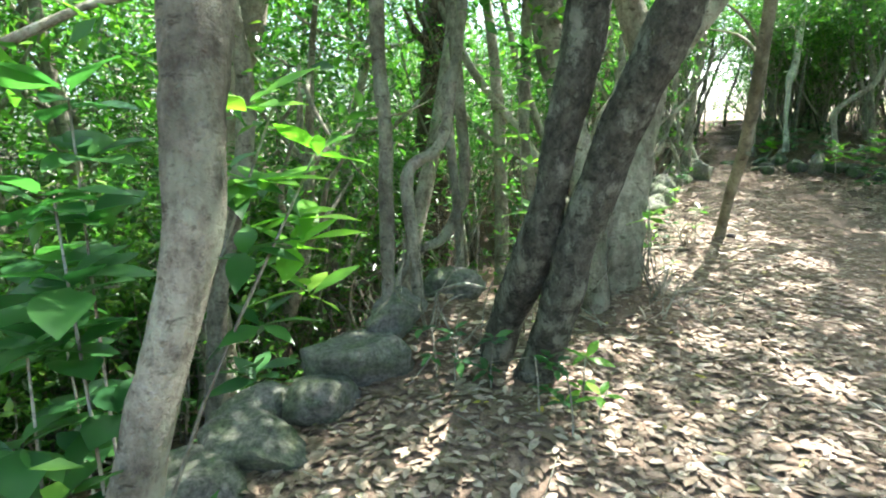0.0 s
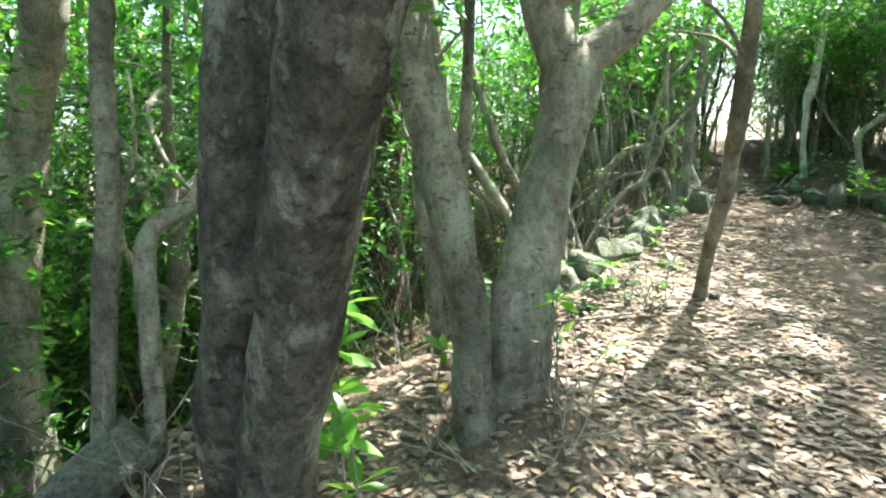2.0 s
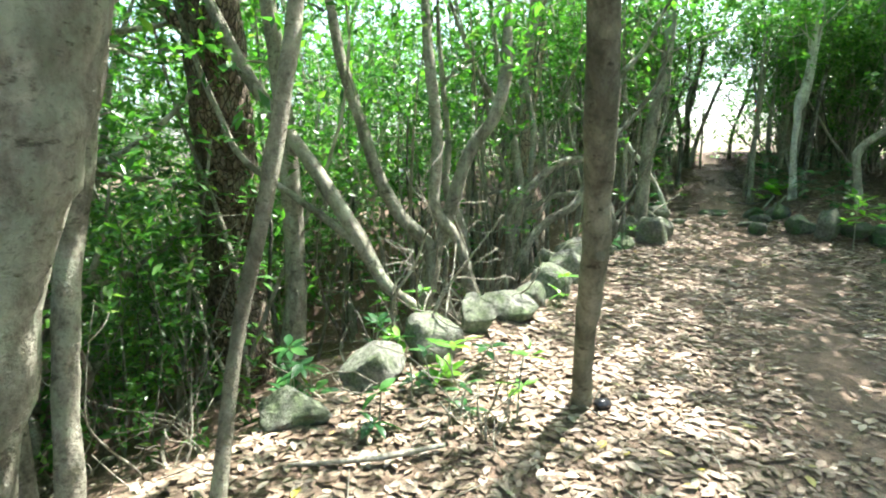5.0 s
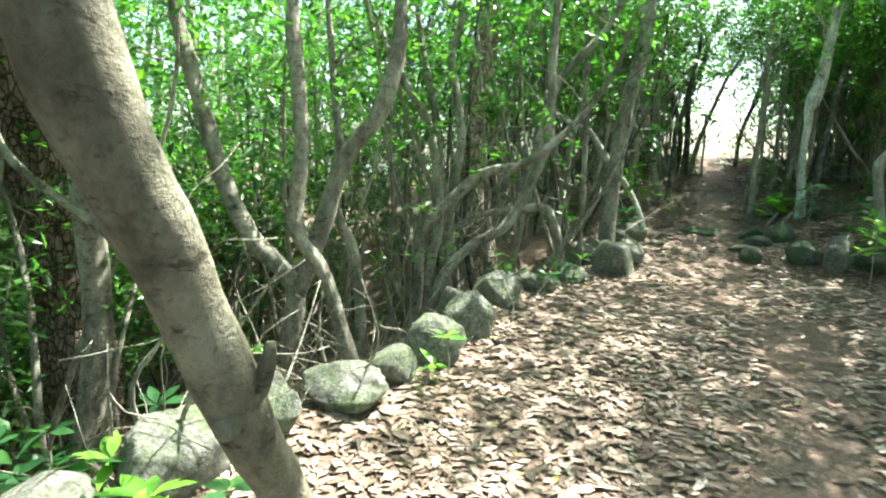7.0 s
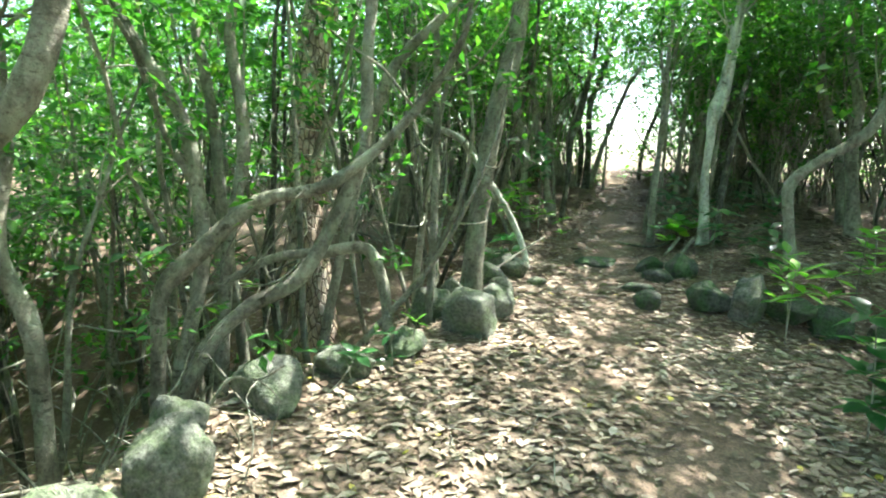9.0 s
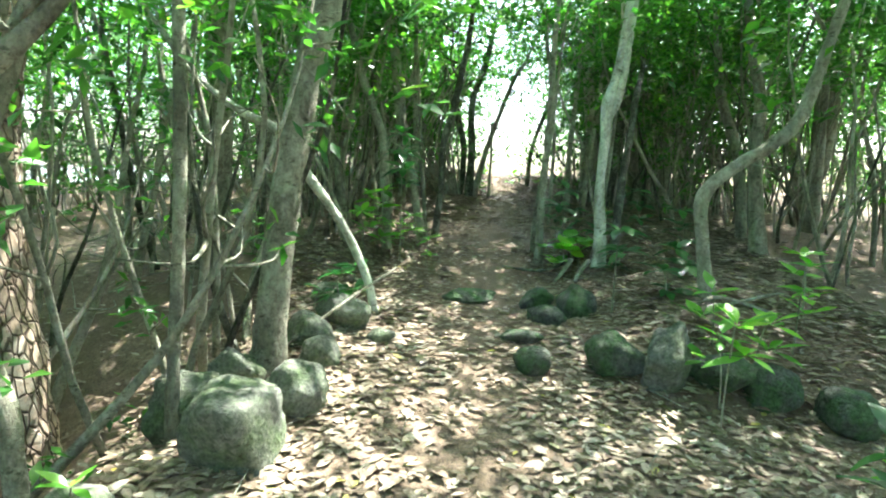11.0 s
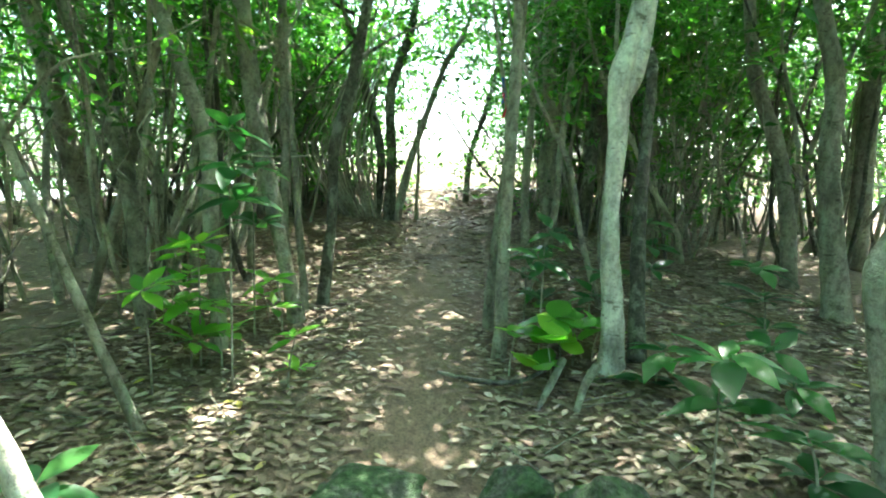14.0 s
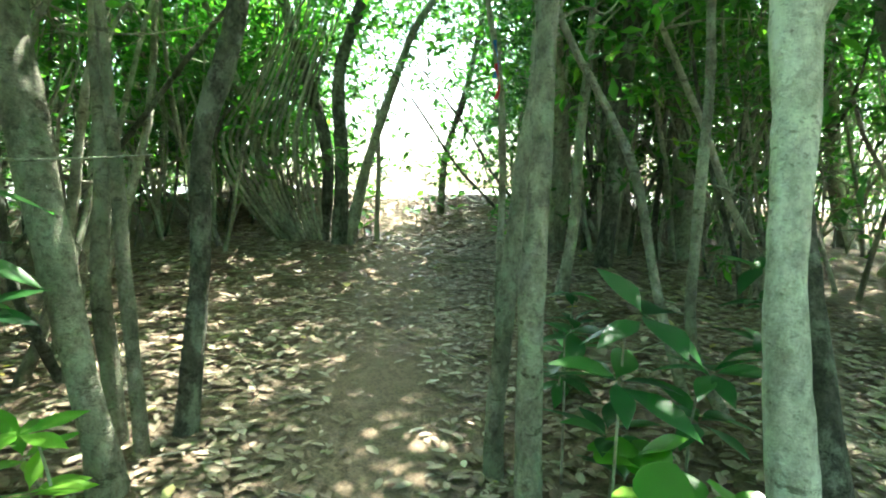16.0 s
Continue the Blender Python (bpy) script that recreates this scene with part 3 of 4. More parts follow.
grown_tree([(3.22, 10.92, 0.14, 0.207), (3.19, 10.95, 0.66, 0.197), (3.08, 11.07, 1.49, 0.167), (3.07, 11.2, 2.37, 0.143), (3.12, 11.31, 3.08, 0.149), (3.19, 11.39, 3.56, 0.143)], "redpine", 4, [], 227, LABELS["redpine"], 500)
grown_tree([(4.56, 10.66, 0.82, 0.093), (4.57, 10.68, 1.05, 0.089), (4.65, 10.8, 1.82, 0.083), (4.75, 10.9, 2.48, 0.081), (4.9, 10.99, 3.04, 0.078), (4.95, 11.06, 3.48, 0.072)], "grey", 1.6, [], 228, LABELS["grey"], 1300)
grown_tree([(5.28, 11.67, 0.86, 0.027), (5.19, 11.73, 1.22, 0.034), (5.01, 11.83, 1.59, 0.034), (4.77, 11.94, 1.93, 0.037), (4.55, 12.05, 2.26, 0.037), (4.27, 12.15, 2.4, 0.031), (3.92, 12.28, 2.66, 0.025)], "white", 0.8, [], 229, LABELS["white"], 200)
grown_tree([(4.2, 10.13, 0.69, 0.031), (4.2, 10.15, 0.98, 0.029), (4.22, 10.23, 1.62, 0.029), (4.22, 10.31, 2.26, 0.029), (4.2, 10.4, 2.9, 0.026)], "grey", 1.2, [], 230, LABELS["grey"], 1300)
grown_tree([(7.85, 11.31, 1.08, 0.064), (7.81, 11.37, 1.52, 0.048), (7.81, 11.42, 1.91, 0.054), (8.06, 11.38, 2.16, 0.051), (8.33, 11.34, 2.34, 0.051), (8.52, 11.31, 2.54, 0.051), (8.69, 11.32, 3.01, 0.044)], "pale", 1.4, [], 231, LABELS["pale"], 1300)
grown_tree([(7.62, 12.63, 1.1, 0.066), (7.62, 12.64, 1.38, 0.063), (7.61, 12.71, 1.95, 0.047), (7.66, 12.76, 2.42, 0.053), (7.67, 12.79, 2.73, 0.063), (7.74, 12.8, 3.01, 0.047), (7.8, 12.81, 3.33, 0.044)], "white", 1.4, [[(7.66, 12.78, 2.6, 0.047), (7.77, 12.77, 2.83, 0.047), (7.83, 12.79, 3.2, 0.044)]], 232, LABELS["white"], 1300)
grown_tree([(7.18, 13.16, 1.03, 0.047), (7.19, 13.17, 1.35, 0.043), (7.21, 13.22, 1.84, 0.04), (7.25, 13.26, 2.28, 0.037), (7.28, 13.3, 2.79, 0.034)], "grey", 1.6, [], 233, LABELS["grey"], 1300)
grown_tree([(7.29, 13.57, 1.1, 0.038), (7.3, 13.58, 1.41, 0.036), (7.36, 13.61, 1.9, 0.036), (7.42, 13.64, 2.3, 0.032), (7.46, 13.65, 2.57, 0.025), (7.49, 13.67, 2.8, 0.021)], "grey", 1.0, [], 234, LABELS["grey"], 1300)
grown_tree([(8.16, 15.14, 1.3, 0.027), (8.17, 15.16, 1.78, 0.025), (8.2, 15.21, 2.36, 0.025), (8.21, 15.27, 2.82, 0.023), (8.18, 15.32, 3.17, 0.023), (8.14, 15.38, 3.51, 0.019)], "grey", 1.0, [], 235, LABELS["grey"], 1300)
grown_tree([(7.73, 12.56, 1.2, 0.047), (7.84, 12.73, 1.6, 0.044), (7.97, 12.91, 2, 0.041), (8.15, 13.12, 2.5, 0.038), (8.29, 13.28, 3, 0.035), (8.8, 14.04, 3.4, 0.032)], "dark", 1.6, [], 236, LABELS["dark"], 900)
grown_tree([(10.01, 13.46, 1.33, 0.064), (9.98, 13.5, 1.89, 0.061), (9.92, 13.59, 2.45, 0.061), (9.75, 13.73, 3.06, 0.057), (9.71, 13.79, 3.43, 0.052)], "grey", 1.6, [], 237, LABELS["grey"], 1300)
grown_tree([(9.69, 12.81, 1.22, 0.089), (9.63, 12.96, 2.34, 0.069), (9.68, 13.01, 2.94, 0.061), (9.6, 13.12, 3.54, 0.056)], "grey", 1.6, [], 238, LABELS["grey"], 1300)
grown_tree([(8.04, 13.32, 1.28, 0.022), (7.92, 13.42, 1.77, 0.02), (7.85, 13.51, 2.26, 0.02), (7.76, 13.58, 2.52, 0.017), (7.61, 13.68, 2.84, 0.015)], "grey", 0.8, [], 239, LABELS["grey"], 1300)
grown_tree([(8.18, 13.3, 1.32, 0.024), (8.06, 13.39, 1.65, 0.022), (8.09, 13.43, 2.09, 0.022), (8.15, 13.47, 2.64, 0.02), (8.16, 13.5, 2.97, 0.018)], "grey", 1.0, [], 240, LABELS["grey"], 1300)
grown_tree([(9.16, 15.32, 1.36, 0.079), (9.27, 15.36, 2.17, 0.063), (9.37, 15.42, 2.93, 0.067), (9.49, 15.46, 3.73, 0.067)], "dark", 1.6, [], 241, LABELS["dark"], 1300)
grown_tree([(8.55, 15, 1.32, 0.048), (8.67, 15.02, 1.98, 0.039), (8.71, 15.06, 2.45, 0.035), (8.79, 15.1, 3.07, 0.032)], "grey", 1.2, [], 242, LABELS["grey"], 1300)
grown_tree([(9.18, 16.06, 1.55, 0.065), (9.18, 16.07, 1.79, 0.062), (9.16, 16.16, 2.51, 0.062), (9.32, 16.17, 3.06, 0.055), (9.19, 16.29, 3.6, 0.048)], "grey", 1.2, [], 243, LABELS["grey"], 1300)
grown_tree([(8.62, 15.52, 1.45, 0.048), (8.64, 15.61, 2.34, 0.04), (8.73, 15.7, 3.27, 0.037)], "grey", 1.2, [], 244, LABELS["grey"], 1300)
grown_tree([(9.16, 18.62, 1.55, 0.056), (9.25, 18.7, 2.6, 0.047), (9.52, 18.7, 3.44, 0.047), (9.71, 18.73, 4.19, 0.042)], "dark", 0.8, [], 245, LABELS["dark"], 500)
grown_tree([(6.01, 13.74, 1.19, 0.051), (6, 13.75, 1.36, 0.049), (5.94, 13.81, 1.64, 0.046), (5.86, 13.9, 2.08, 0.058), (5.8, 13.97, 2.43, 0.062), (5.75, 14.03, 2.78, 0.062)], "grey", 1.6, [], 246, LABELS["grey"], 1300)
grown_tree([(6, 14.04, 1.23, 0.034), (5.99, 14.06, 1.48, 0.033), (5.96, 14.11, 1.86, 0.035), (5.98, 14.15, 2.27, 0.031), (5.97, 14.21, 2.67, 0.027)], "grey", 1.4, [], 247, LABELS["grey"], 1300)
grown_tree([(6.09, 13.95, 1.21, 0.027), (6.08, 13.96, 1.45, 0.026), (6.05, 14.02, 1.87, 0.026), (6.03, 14.08, 2.27, 0.024), (6.01, 14.12, 2.56, 0.022)], "grey", 1.4, [], 248, LABELS["grey"], 1300)
grown_tree([(6.22, 14.07, 1.22, 0.045), (6.23, 14.07, 1.34, 0.043), (6.29, 14.11, 1.89, 0.039), (6.31, 14.16, 2.38, 0.039), (6.4, 14.16, 2.69, 0.043), (6.45, 14.17, 2.92, 0.043)], "dark", 1.6, [], 249, LABELS["dark"], 1300)
grown_tree([(5.18, 13.71, 0.98, 0.059), (5.12, 13.79, 1.51, 0.05), (5.07, 13.87, 2.01, 0.05), (4.95, 13.98, 2.5, 0.05), (4.7, 14.15, 3.16, 0.044)], "grey", 1.4, [], 250, LABELS["grey"], 1300)
grown_tree([(5.56, 13.37, 1.15, 0.046), (5.56, 13.39, 1.44, 0.044), (5.53, 13.45, 1.88, 0.044), (5.51, 13.52, 2.34, 0.047), (5.38, 13.61, 2.74, 0.044), (5.26, 13.7, 3.11, 0.041)], "grey", 1.4, [], 251, LABELS["grey"], 1300)
grown_tree([(5.29, 12.65, 1.03, 0.026), (5.08, 12.78, 1.51, 0.021), (4.9, 12.9, 1.94, 0.019), (4.77, 12.98, 2.24, 0.017)], "pale", 0.8, [], 252, LABELS["pale"], 1300)
grown_tree([(7.12, 17.19, 1.5, 0.057), (7.1, 17.21, 1.67, 0.054), (6.84, 17.39, 2.26, 0.049), (6.68, 17.55, 3, 0.043), (6.43, 17.73, 3.64, 0.038)], "grey", 1.0, [], 253, LABELS["grey"], 1300)
grown_tree([(7.36, 17.28, 1.5, 0.058), (7.36, 17.29, 1.69, 0.056), (7.43, 17.36, 2.49, 0.056), (7.27, 17.52, 3.26, 0.056), (7.06, 17.7, 4.03, 0.05)], "dark", 1.0, [], 254, LABELS["dark"], 1300)
grown_tree([(7.49, 17.17, 1.48, 0.081), (7.5, 17.17, 1.7, 0.077), (7.54, 17.25, 2.49, 0.066), (7.54, 17.35, 3.31, 0.061), (7.76, 17.34, 4.03, 0.055)], "dark", 1.0, [], 255, LABELS["dark"], 1300)
grown_tree([(7.58, 17.17, 1.48, 0.064), (7.6, 17.17, 1.69, 0.061), (7.78, 17.19, 2.44, 0.05), (8, 17.17, 3.11, 0.044), (8.22, 17.15, 3.72, 0.039), (8.41, 17.11, 4.05, 0.033)], "grey", 1.0, [], 256, LABELS["grey"], 1300)
grown_tree([(7.94, 17.37, 1.48, 0.028), (7.94, 17.39, 1.89, 0.026), (7.97, 17.44, 2.4, 0.026), (7.97, 17.49, 2.81, 0.026)], "grey", 0.2, [], 257, LABELS["grey"], 1300)
leaning = grown_tree([(2.9, 5.88, 0.44, 0.05), (2.86, 5.64, 0.9, 0.05), (2.83, 5.35, 1.37, 0.056), (2.8, 5.21, 1.67, 0.054), (2.77, 5.07, 1.97, 0.06)], "pole", 1.6, [], 258, LABELS["pole"], 1300)

# ---------------------------------------------------------------- thicket: a few grown forms, repeated


def joined_tubes(name, runs, sides, mat, parent):
    V, F = [], []
    for pts, seed in runs:
        v, f = tube(pts, sides, 0.06, seed, 2)
        F += [tuple(i + len(V) for i in q) for q in f]
        V += v
    return tagged(mesh_object(name, V, F, mat, parent), kind="stuff")


def thicket_form(seed, height, stems, leaves, thick, low):
    """A clump of thin, wandering stems with side branches; low: share of the height at which the leaves begin."""
    rng = np.random.default_rng(seed)
    thing = new("thicket_tree")
    ends, twigs = [], []
    for s in range(stems):
        w = np.array([*np.clip(rng.normal(size=2) * 0.25, -0.32, 0.32), 1.0])
        st = (rng.normal() * 0.12, rng.normal() * 0.12, -0.25)
        pts = limb_points(rng, st, w, height * rng.uniform(0.75, 1.1), thick * rng.uniform(0.5, 1.15), 7, 0.16, 0.2)
        v, f = tube(pts, 6, 0.1, seed + s, 2)
        mesh_object("trunk", v, f, BARK[("grey", "twig", "dark", "pale")[(seed + s) % 4]], thing)
        for k in range(4):
            j = rng.integers(2, 7)
            q = limb_points(rng, pts[j][:3], rng.normal(size=3), rng.uniform(0.35, 0.9), pts[j][3] * 0.55, 3, 0.35, 0.2)
            twigs.append((q, seed + k))
            if q[-1][2] > low * height:
                ends += [q[-1][:3], q[-2][:3]]
        ends += [pts[-1][:3], pts[-2][:3], pts[-3][:3]]
    joined_tubes("branching", twigs, 4, BARK["twig"], thing)
    crown_on(thing, rng, ends, 0.38, int(leaves * 0.9), 0.115, clear=False)
    return tagged(thing, "thin many-stemmed evergreen tree of the dense thicket", "tree", "thicket trees")


def forest_form(seed, height, spread, leaves, first=1, leaf=0.11, at=None):
    """A taller broad-leaved tree with a wide, broken crown; also used as added canopy that blocks the sun."""
    rng = np.random.default_rng(seed)
    thing = new("forest_tree")
    if at:
        thing.location = (at[0], at[1], float(ground_z(*at)))
    pts = limb_points(rng, (0, 0, -0.3), (rng.normal() * 0.1, rng.normal() * 0.1, 1), height * 0.8, 0.11, 6, 0.1, 0.1)
    v, f = tube(pts, 9, 0.1, seed, 3, 0.3)
    mesh_object("trunk", v, f, BARK["grey"], thing)
    ends, runs = [], []
    for k in range(16):
        j = rng.integers(first, 7)
        q = limb_points(rng, pts[j][:3], rng.normal(size=3) * np.array([1, 1, 0.3]), spread * rng.uniform(0.6, 1.2), pts[j][3] * 0.5 + 0.01, 4, 0.25, 0.12)
        if at and in_light_gap(spline(q, 6)[:, :3] + np.array(thing.location), 0.02).any():
            continue
        runs.append((q, seed + k))
        ends += [q[-1][:3], q[-2][:3], q[-3][:3]]
    joined_tubes("branching", runs, 5, BARK["twig"], thing)
    crown_on(thing, rng, ends, spread * 0.3, leaves, leaf, clear=at is not None)
    return tagged(thing, "broad-leaved tree of the green wood behind and the added shade canopy", "tree", "wood behind the thicket")


def scatter(rng, n, region, gap):
    """Loose points of a region of the plan, no two nearer than gap."""
    out = []
    tries = 0
    while len(out) < n and tries < 60 * n:
        tries += 1
        x, y = rng.uniform(-12, 22), rng.uniform(-8, 27)
        if not region(x, y):
            continue
        if all((x - a) ** 2 + (y - b) ** 2 > gap * gap for a, b in out):
            out.append((x, y))
    return out


def beside(x, y):
    """Metres left of the stone edging (negative on the path's side) and right of the path's middle."""
    return float(np.interp(y, EDGE[:, 1], EDGE[:, 0]) - x), float(x - np.interp(y, MID[:, 1], MID[:, 0]))


def left_wood(x, y):
    a, b = beside(x, y)
    return (0.55 if y > 9.5 else 1.9 if y > 7.5 else 4.2 if y > 4.5 else 2.4) < a < 9 and -3 < y < 18.5


def right_wood(x, y):
    a, b = beside(x, y)
    return ((2.0 < b < 9 and 12.8 < y < 19) or (3.0 < b < 9 and 10.8 < y <= 12.8) or (4.6 < b < 9 and 4 < y <= 10.8))


def rear_wood(x, y):
    return -8 < y < -2.0 and -8 < x < 9


def plant_out(rng, forms, spots, reach=0.9):
    spots = [p for p in spots if not in_opening(p[0], p[1], reach)]
    for k, (x, y) in enumerate(spots):
        m = pose(x, y, float(ground_z(x, y)), rng.normal() * 5, rng.normal() * 5, rng.uniform(0, 360))
        if k < len(forms):
            forms[k].matrix_basis = m
        else:
            copy_thing(forms[k % len(forms)], m)


def behind_left(x, y):
    a, b = beside(x, y)
    return (5.0 if y > 4 else 3.5) < a < 16 and -8 < y < 27


def behind_right(x, y):
    a, b = beside(x, y)
    return 5.5 < b < 16 and -8 < y < 24


def hillside(x, y):
    a, b = beside(x, y)
    return (a > 0.5 or b > 1.1) and 16.8 < y < 21.5 and 0 < x < 17


wood_rng = np.random.default_rng(7)
tall = [thicket_form(100 + k, 3.9 + 0.3 * (k % 4), 3 + k % 3, 1150, 0.022 + 0.004 * (k % 4), 0.45) for k in range(12)]
bushy = [thicket_form(150 + k, 2.4 + 0.3 * (k % 3), 4, 1300, 0.014, 0.1) for k in range(6)]
wide = [forest_form(170 + k, 6.5 + k, 2.3, 2600) for k in range(5)]
shade_canopy = [forest_form(180 + k, 7.6 + 0.6 * k, 3.0, 4800, 4, 0.125) for k in range(4)]


def brush_form(seed, height):
    """A tangle of bare, crooked stems and dead twigs."""
    rng = np.random.default_rng(seed)
    thing = new("bare_shrub")
    runs = []
    for k in range(5):
        w = np.array([rng.normal() * 0.7, rng.normal() * 0.7, 1.0])
        pts = limb_points(rng, (rng.normal() * 0.1, rng.normal() * 0.1, -0.2), w, height * rng.uniform(0.7, 1.2), rng.uniform(0.010, 0.02), 6, 0.3, 0.08)
        v, f = tube(pts, 6, 0.1, seed + k, 3)
        mesh_object("stem", v, f, BARK[("twig", "grey", "pale")[k % 3]], thing)
        for j in range(5):
            i = rng.integers(1, 6)
            runs.append((limb_points(rng, pts[i][:3], rng.normal(size=3), rng.uniform(0.3, 0.8), pts[i][3] * 0.5, 4, 0.45, 0.1), j))
    joined_tubes("branching", runs, 4, BARK["twig"], thing)
    return tagged(thing, "tangle of bare grey stems and dead twigs", "shrub", "bare shrubs along the edging")


def edge_strip(y0, y1, lo, hi):
    return lambda x, y: y0 < y < y1 and lo < beside(x, y)[0] < hi


def bank_strip(y0, y1, lo, hi):
    return lambda x, y: y0 < y < y1 and lo < beside(x, y)[1] < hi


bare = [thicket_form(120 + k, 3.9 + 0.35 * (k % 4), 4 + k % 2, 800, 0.024 + 0.005 * (k % 3), 0.64) for k in range(8)]
plant_out(wood_rng, tall, scatter(wood_rng, 55, right_wood, 0.5) + scatter(wood_rng, 26, hillside, 0.5) + scatter(wood_rng, 26, edge_strip(13.5, 18, 0.35, 2.4), 0.3) + scatter(wood_rng, 24, bank_strip(13.4, 18.5, 1.9, 4), 0.35))
plant_out(wood_rng, bare, scatter(wood_rng, 85, left_wood, 0.42) + scatter(wood_rng, 30, edge_strip(9.8, 13.5, 0.5, 2.4), 0.28))
plant_out(wood_rng, bushy, scatter(wood_rng, 22, behind_left, 0.9) + scatter(wood_rng, 16, behind_right, 0.9) + scatter(wood_rng, 22, hillside, 0.6) + scatter(wood_rng, 14, bank_strip(14.5, 19, 2.4, 5), 0.6) + scatter(wood_rng, 14, edge_strip(-1, 4, 2.6, 4.5), 0.6)
          + [(10.2, 18.2), (10.6, 19.2), (9.9, 19.6), (6.5, 18.3), (5.9, 18.9), (6.9, 19.4), (5.4, 17.8), (11.2, 18.6), (6.3, 18.0), (7.0, 18.4), (7.3, 19.0), (5.0, 18.3), (9.8, 18.6), (10.3, 17.7), (10.9, 18.1), (9.9, 19.1), (4.4, 18.0), (6.0, 17.6)])
plant_out(wood_rng, wide, scatter(wood_rng, 34, behind_left, 1.7) + scatter(wood_rng, 22, edge_strip(0, 8, 4.6, 9), 1.0) + scatter(wood_rng, 26, behind_right, 1.8), 2.4)
# added trees with crowns above the view, placed to keep sun off wood and path
plant_out(wood_rng, shade_canopy, [(9.9, 3.2), (10.2, 6.6), (6.9, 0.2), (5.4, -2.0), (2.6, -3.2), (10.6, 9.4), (-0.6, 5.2), (0.7, 7.4), (-2.4, 2.2), (-1.6, 7.6), (11.5, 12.6), (3.7, 13.2), (10.3, 16.4), (4.6, 16.2), (-3.2, 5.4),
                           (-4.0, 0.5), (-5.0, 3.4), (-4.4, 7.8), (-6.2, 5.8), (-1.2, 10.4), (-2.8, 9.2), (-3.2, 3.2), (-1.6, 13.4), (12.2, 15.0), (11.6, 14.0), (12.4, 17.6), (12.6, 10.4), (10.8, 11.2), (10.4, 15.6), (10.9, 17.2), (9.3, 16.25)], 0.9)
# unseen trees right of the path, added to shade it except at LIGHT_GAPS
for k, (x, y) in enumerate([(6.7, 6.6), (7.5, 9.3), (7.2, 3.4), (7.1, 8.0), (5.6, 4.3), (4.9, 2.0)]):
    forest_form(190 + k, 7.8 + 0.5 * k, 3.1, 12500, 4, 0.12, (x, y))
plant_out(wood_rng, [brush_form(400 + k, 1.1 + 0.15 * (k % 4)) for k in range(8)], scatter(wood_rng, 34, edge_strip(6.6, 10.5, 0.35, 1.9), 0.25) + scatter(wood_rng, 14, edge_strip(10.5, 17, 0.9, 2.4), 0.4) + scatter(wood_rng, 14, edge_strip(1.5, 7, 1.6, 4), 0.6))

for k, (x, y, h) in enumerate([(1.42, 3.83, 0.5), (1.52, 3.72, 0.34), (1.1, 3.62, 0.3), (2.3, 5.6, 0.4), (-0.05, 2.95, 0.5)]):
    brush_form(480 + k, h).matrix_basis = pose(x, y, float(ground_z(x, y)), 0, 0, 70 * k)

# undergrowth that closes the wood's edge on both sides of the bright gap
edge_rng = np.random.default_rng(77)
for forms, spots in ((bushy, [(6.9, 18.9), (7.2, 19.8), (6.7, 18.2), (7.2, 20.8), (11.0, 19.3), (11.7, 19.1), (12.4, 18.7), (11.8, 18.0), (12.9, 17.8), (4.0, 18.9), (3.2, 18.2), (2.6, 17.2)]), (bushy, scatter(edge_rng, 34, edge_strip(2.5, 13, 3.0, 7.0), 0.55) + [(7.4, 18.3), (7.0, 19.3), (6.4, 18.8), (5.9, 19.4), (5.3, 18.8), (6.6, 20.2), (7.7, 20.6), (5.6, 20.3), (4.6, 19.6), (7.35, 17.9), (11.4, 20.3), (12.0, 20.0), (12.8, 19.2)]), (wide, [(5.0, 21.6), (6.4, 22.2), (3.4, 21.0), (7.0, 23.6), (13.4, 20.8), (14.6, 19.0), (14.6, 22.6)]), (bushy, [(-2.4, 6.1), (-2.9, 7.1), (-1.9, 7.4), (-3.5, 5.3), (-3.0, 4.2), (-3.8, 6.4), (-2.6, 8.2)]), (wide, [(-3.4, 4.6), (-3.6, 6.4), (-3.2, 8.6), (-3.4, 1.6), (-4.6, 5.4), (-6.4, 1.8), (-6.8, 4.4), (-7.0, 7.0), (-6.0, 8.8), (-8.2, 5.8), (-8.4, 8.4), (-5.2, 10.0), (-7.0, 12.0), (-5.4, 13.4), (-8.6, 10.6), (-6.6, 15.0), (-4.2, 15.6), (-2.6, 16.6), (-9.6, 13.0), (-0.8, 17.6), (-10.4, 9.4)]), (bushy, [(-4.2, 10.8), (-3.0, 11.8), (-1.8, 12.6), (-0.6, 12.0), (-3.8, 12.8), (-2.4, 14.0), (-0.8, 14.2), (0.6, 13.4)])):
    for k, (x, y) in enumerate(spots):
        copy_thing(forms[k % len(forms)], pose(x, y, float(ground_z(x, y)), 0, 0, edge_rng.uniform(0, 360)))

# a knot of thin stems that bow outwards beside the bright gap
rng = np.random.default_rng(12)
knot = new("tree")
knot.location = (7.2, 17.3, float(ground_z(7.2, 17.3)))
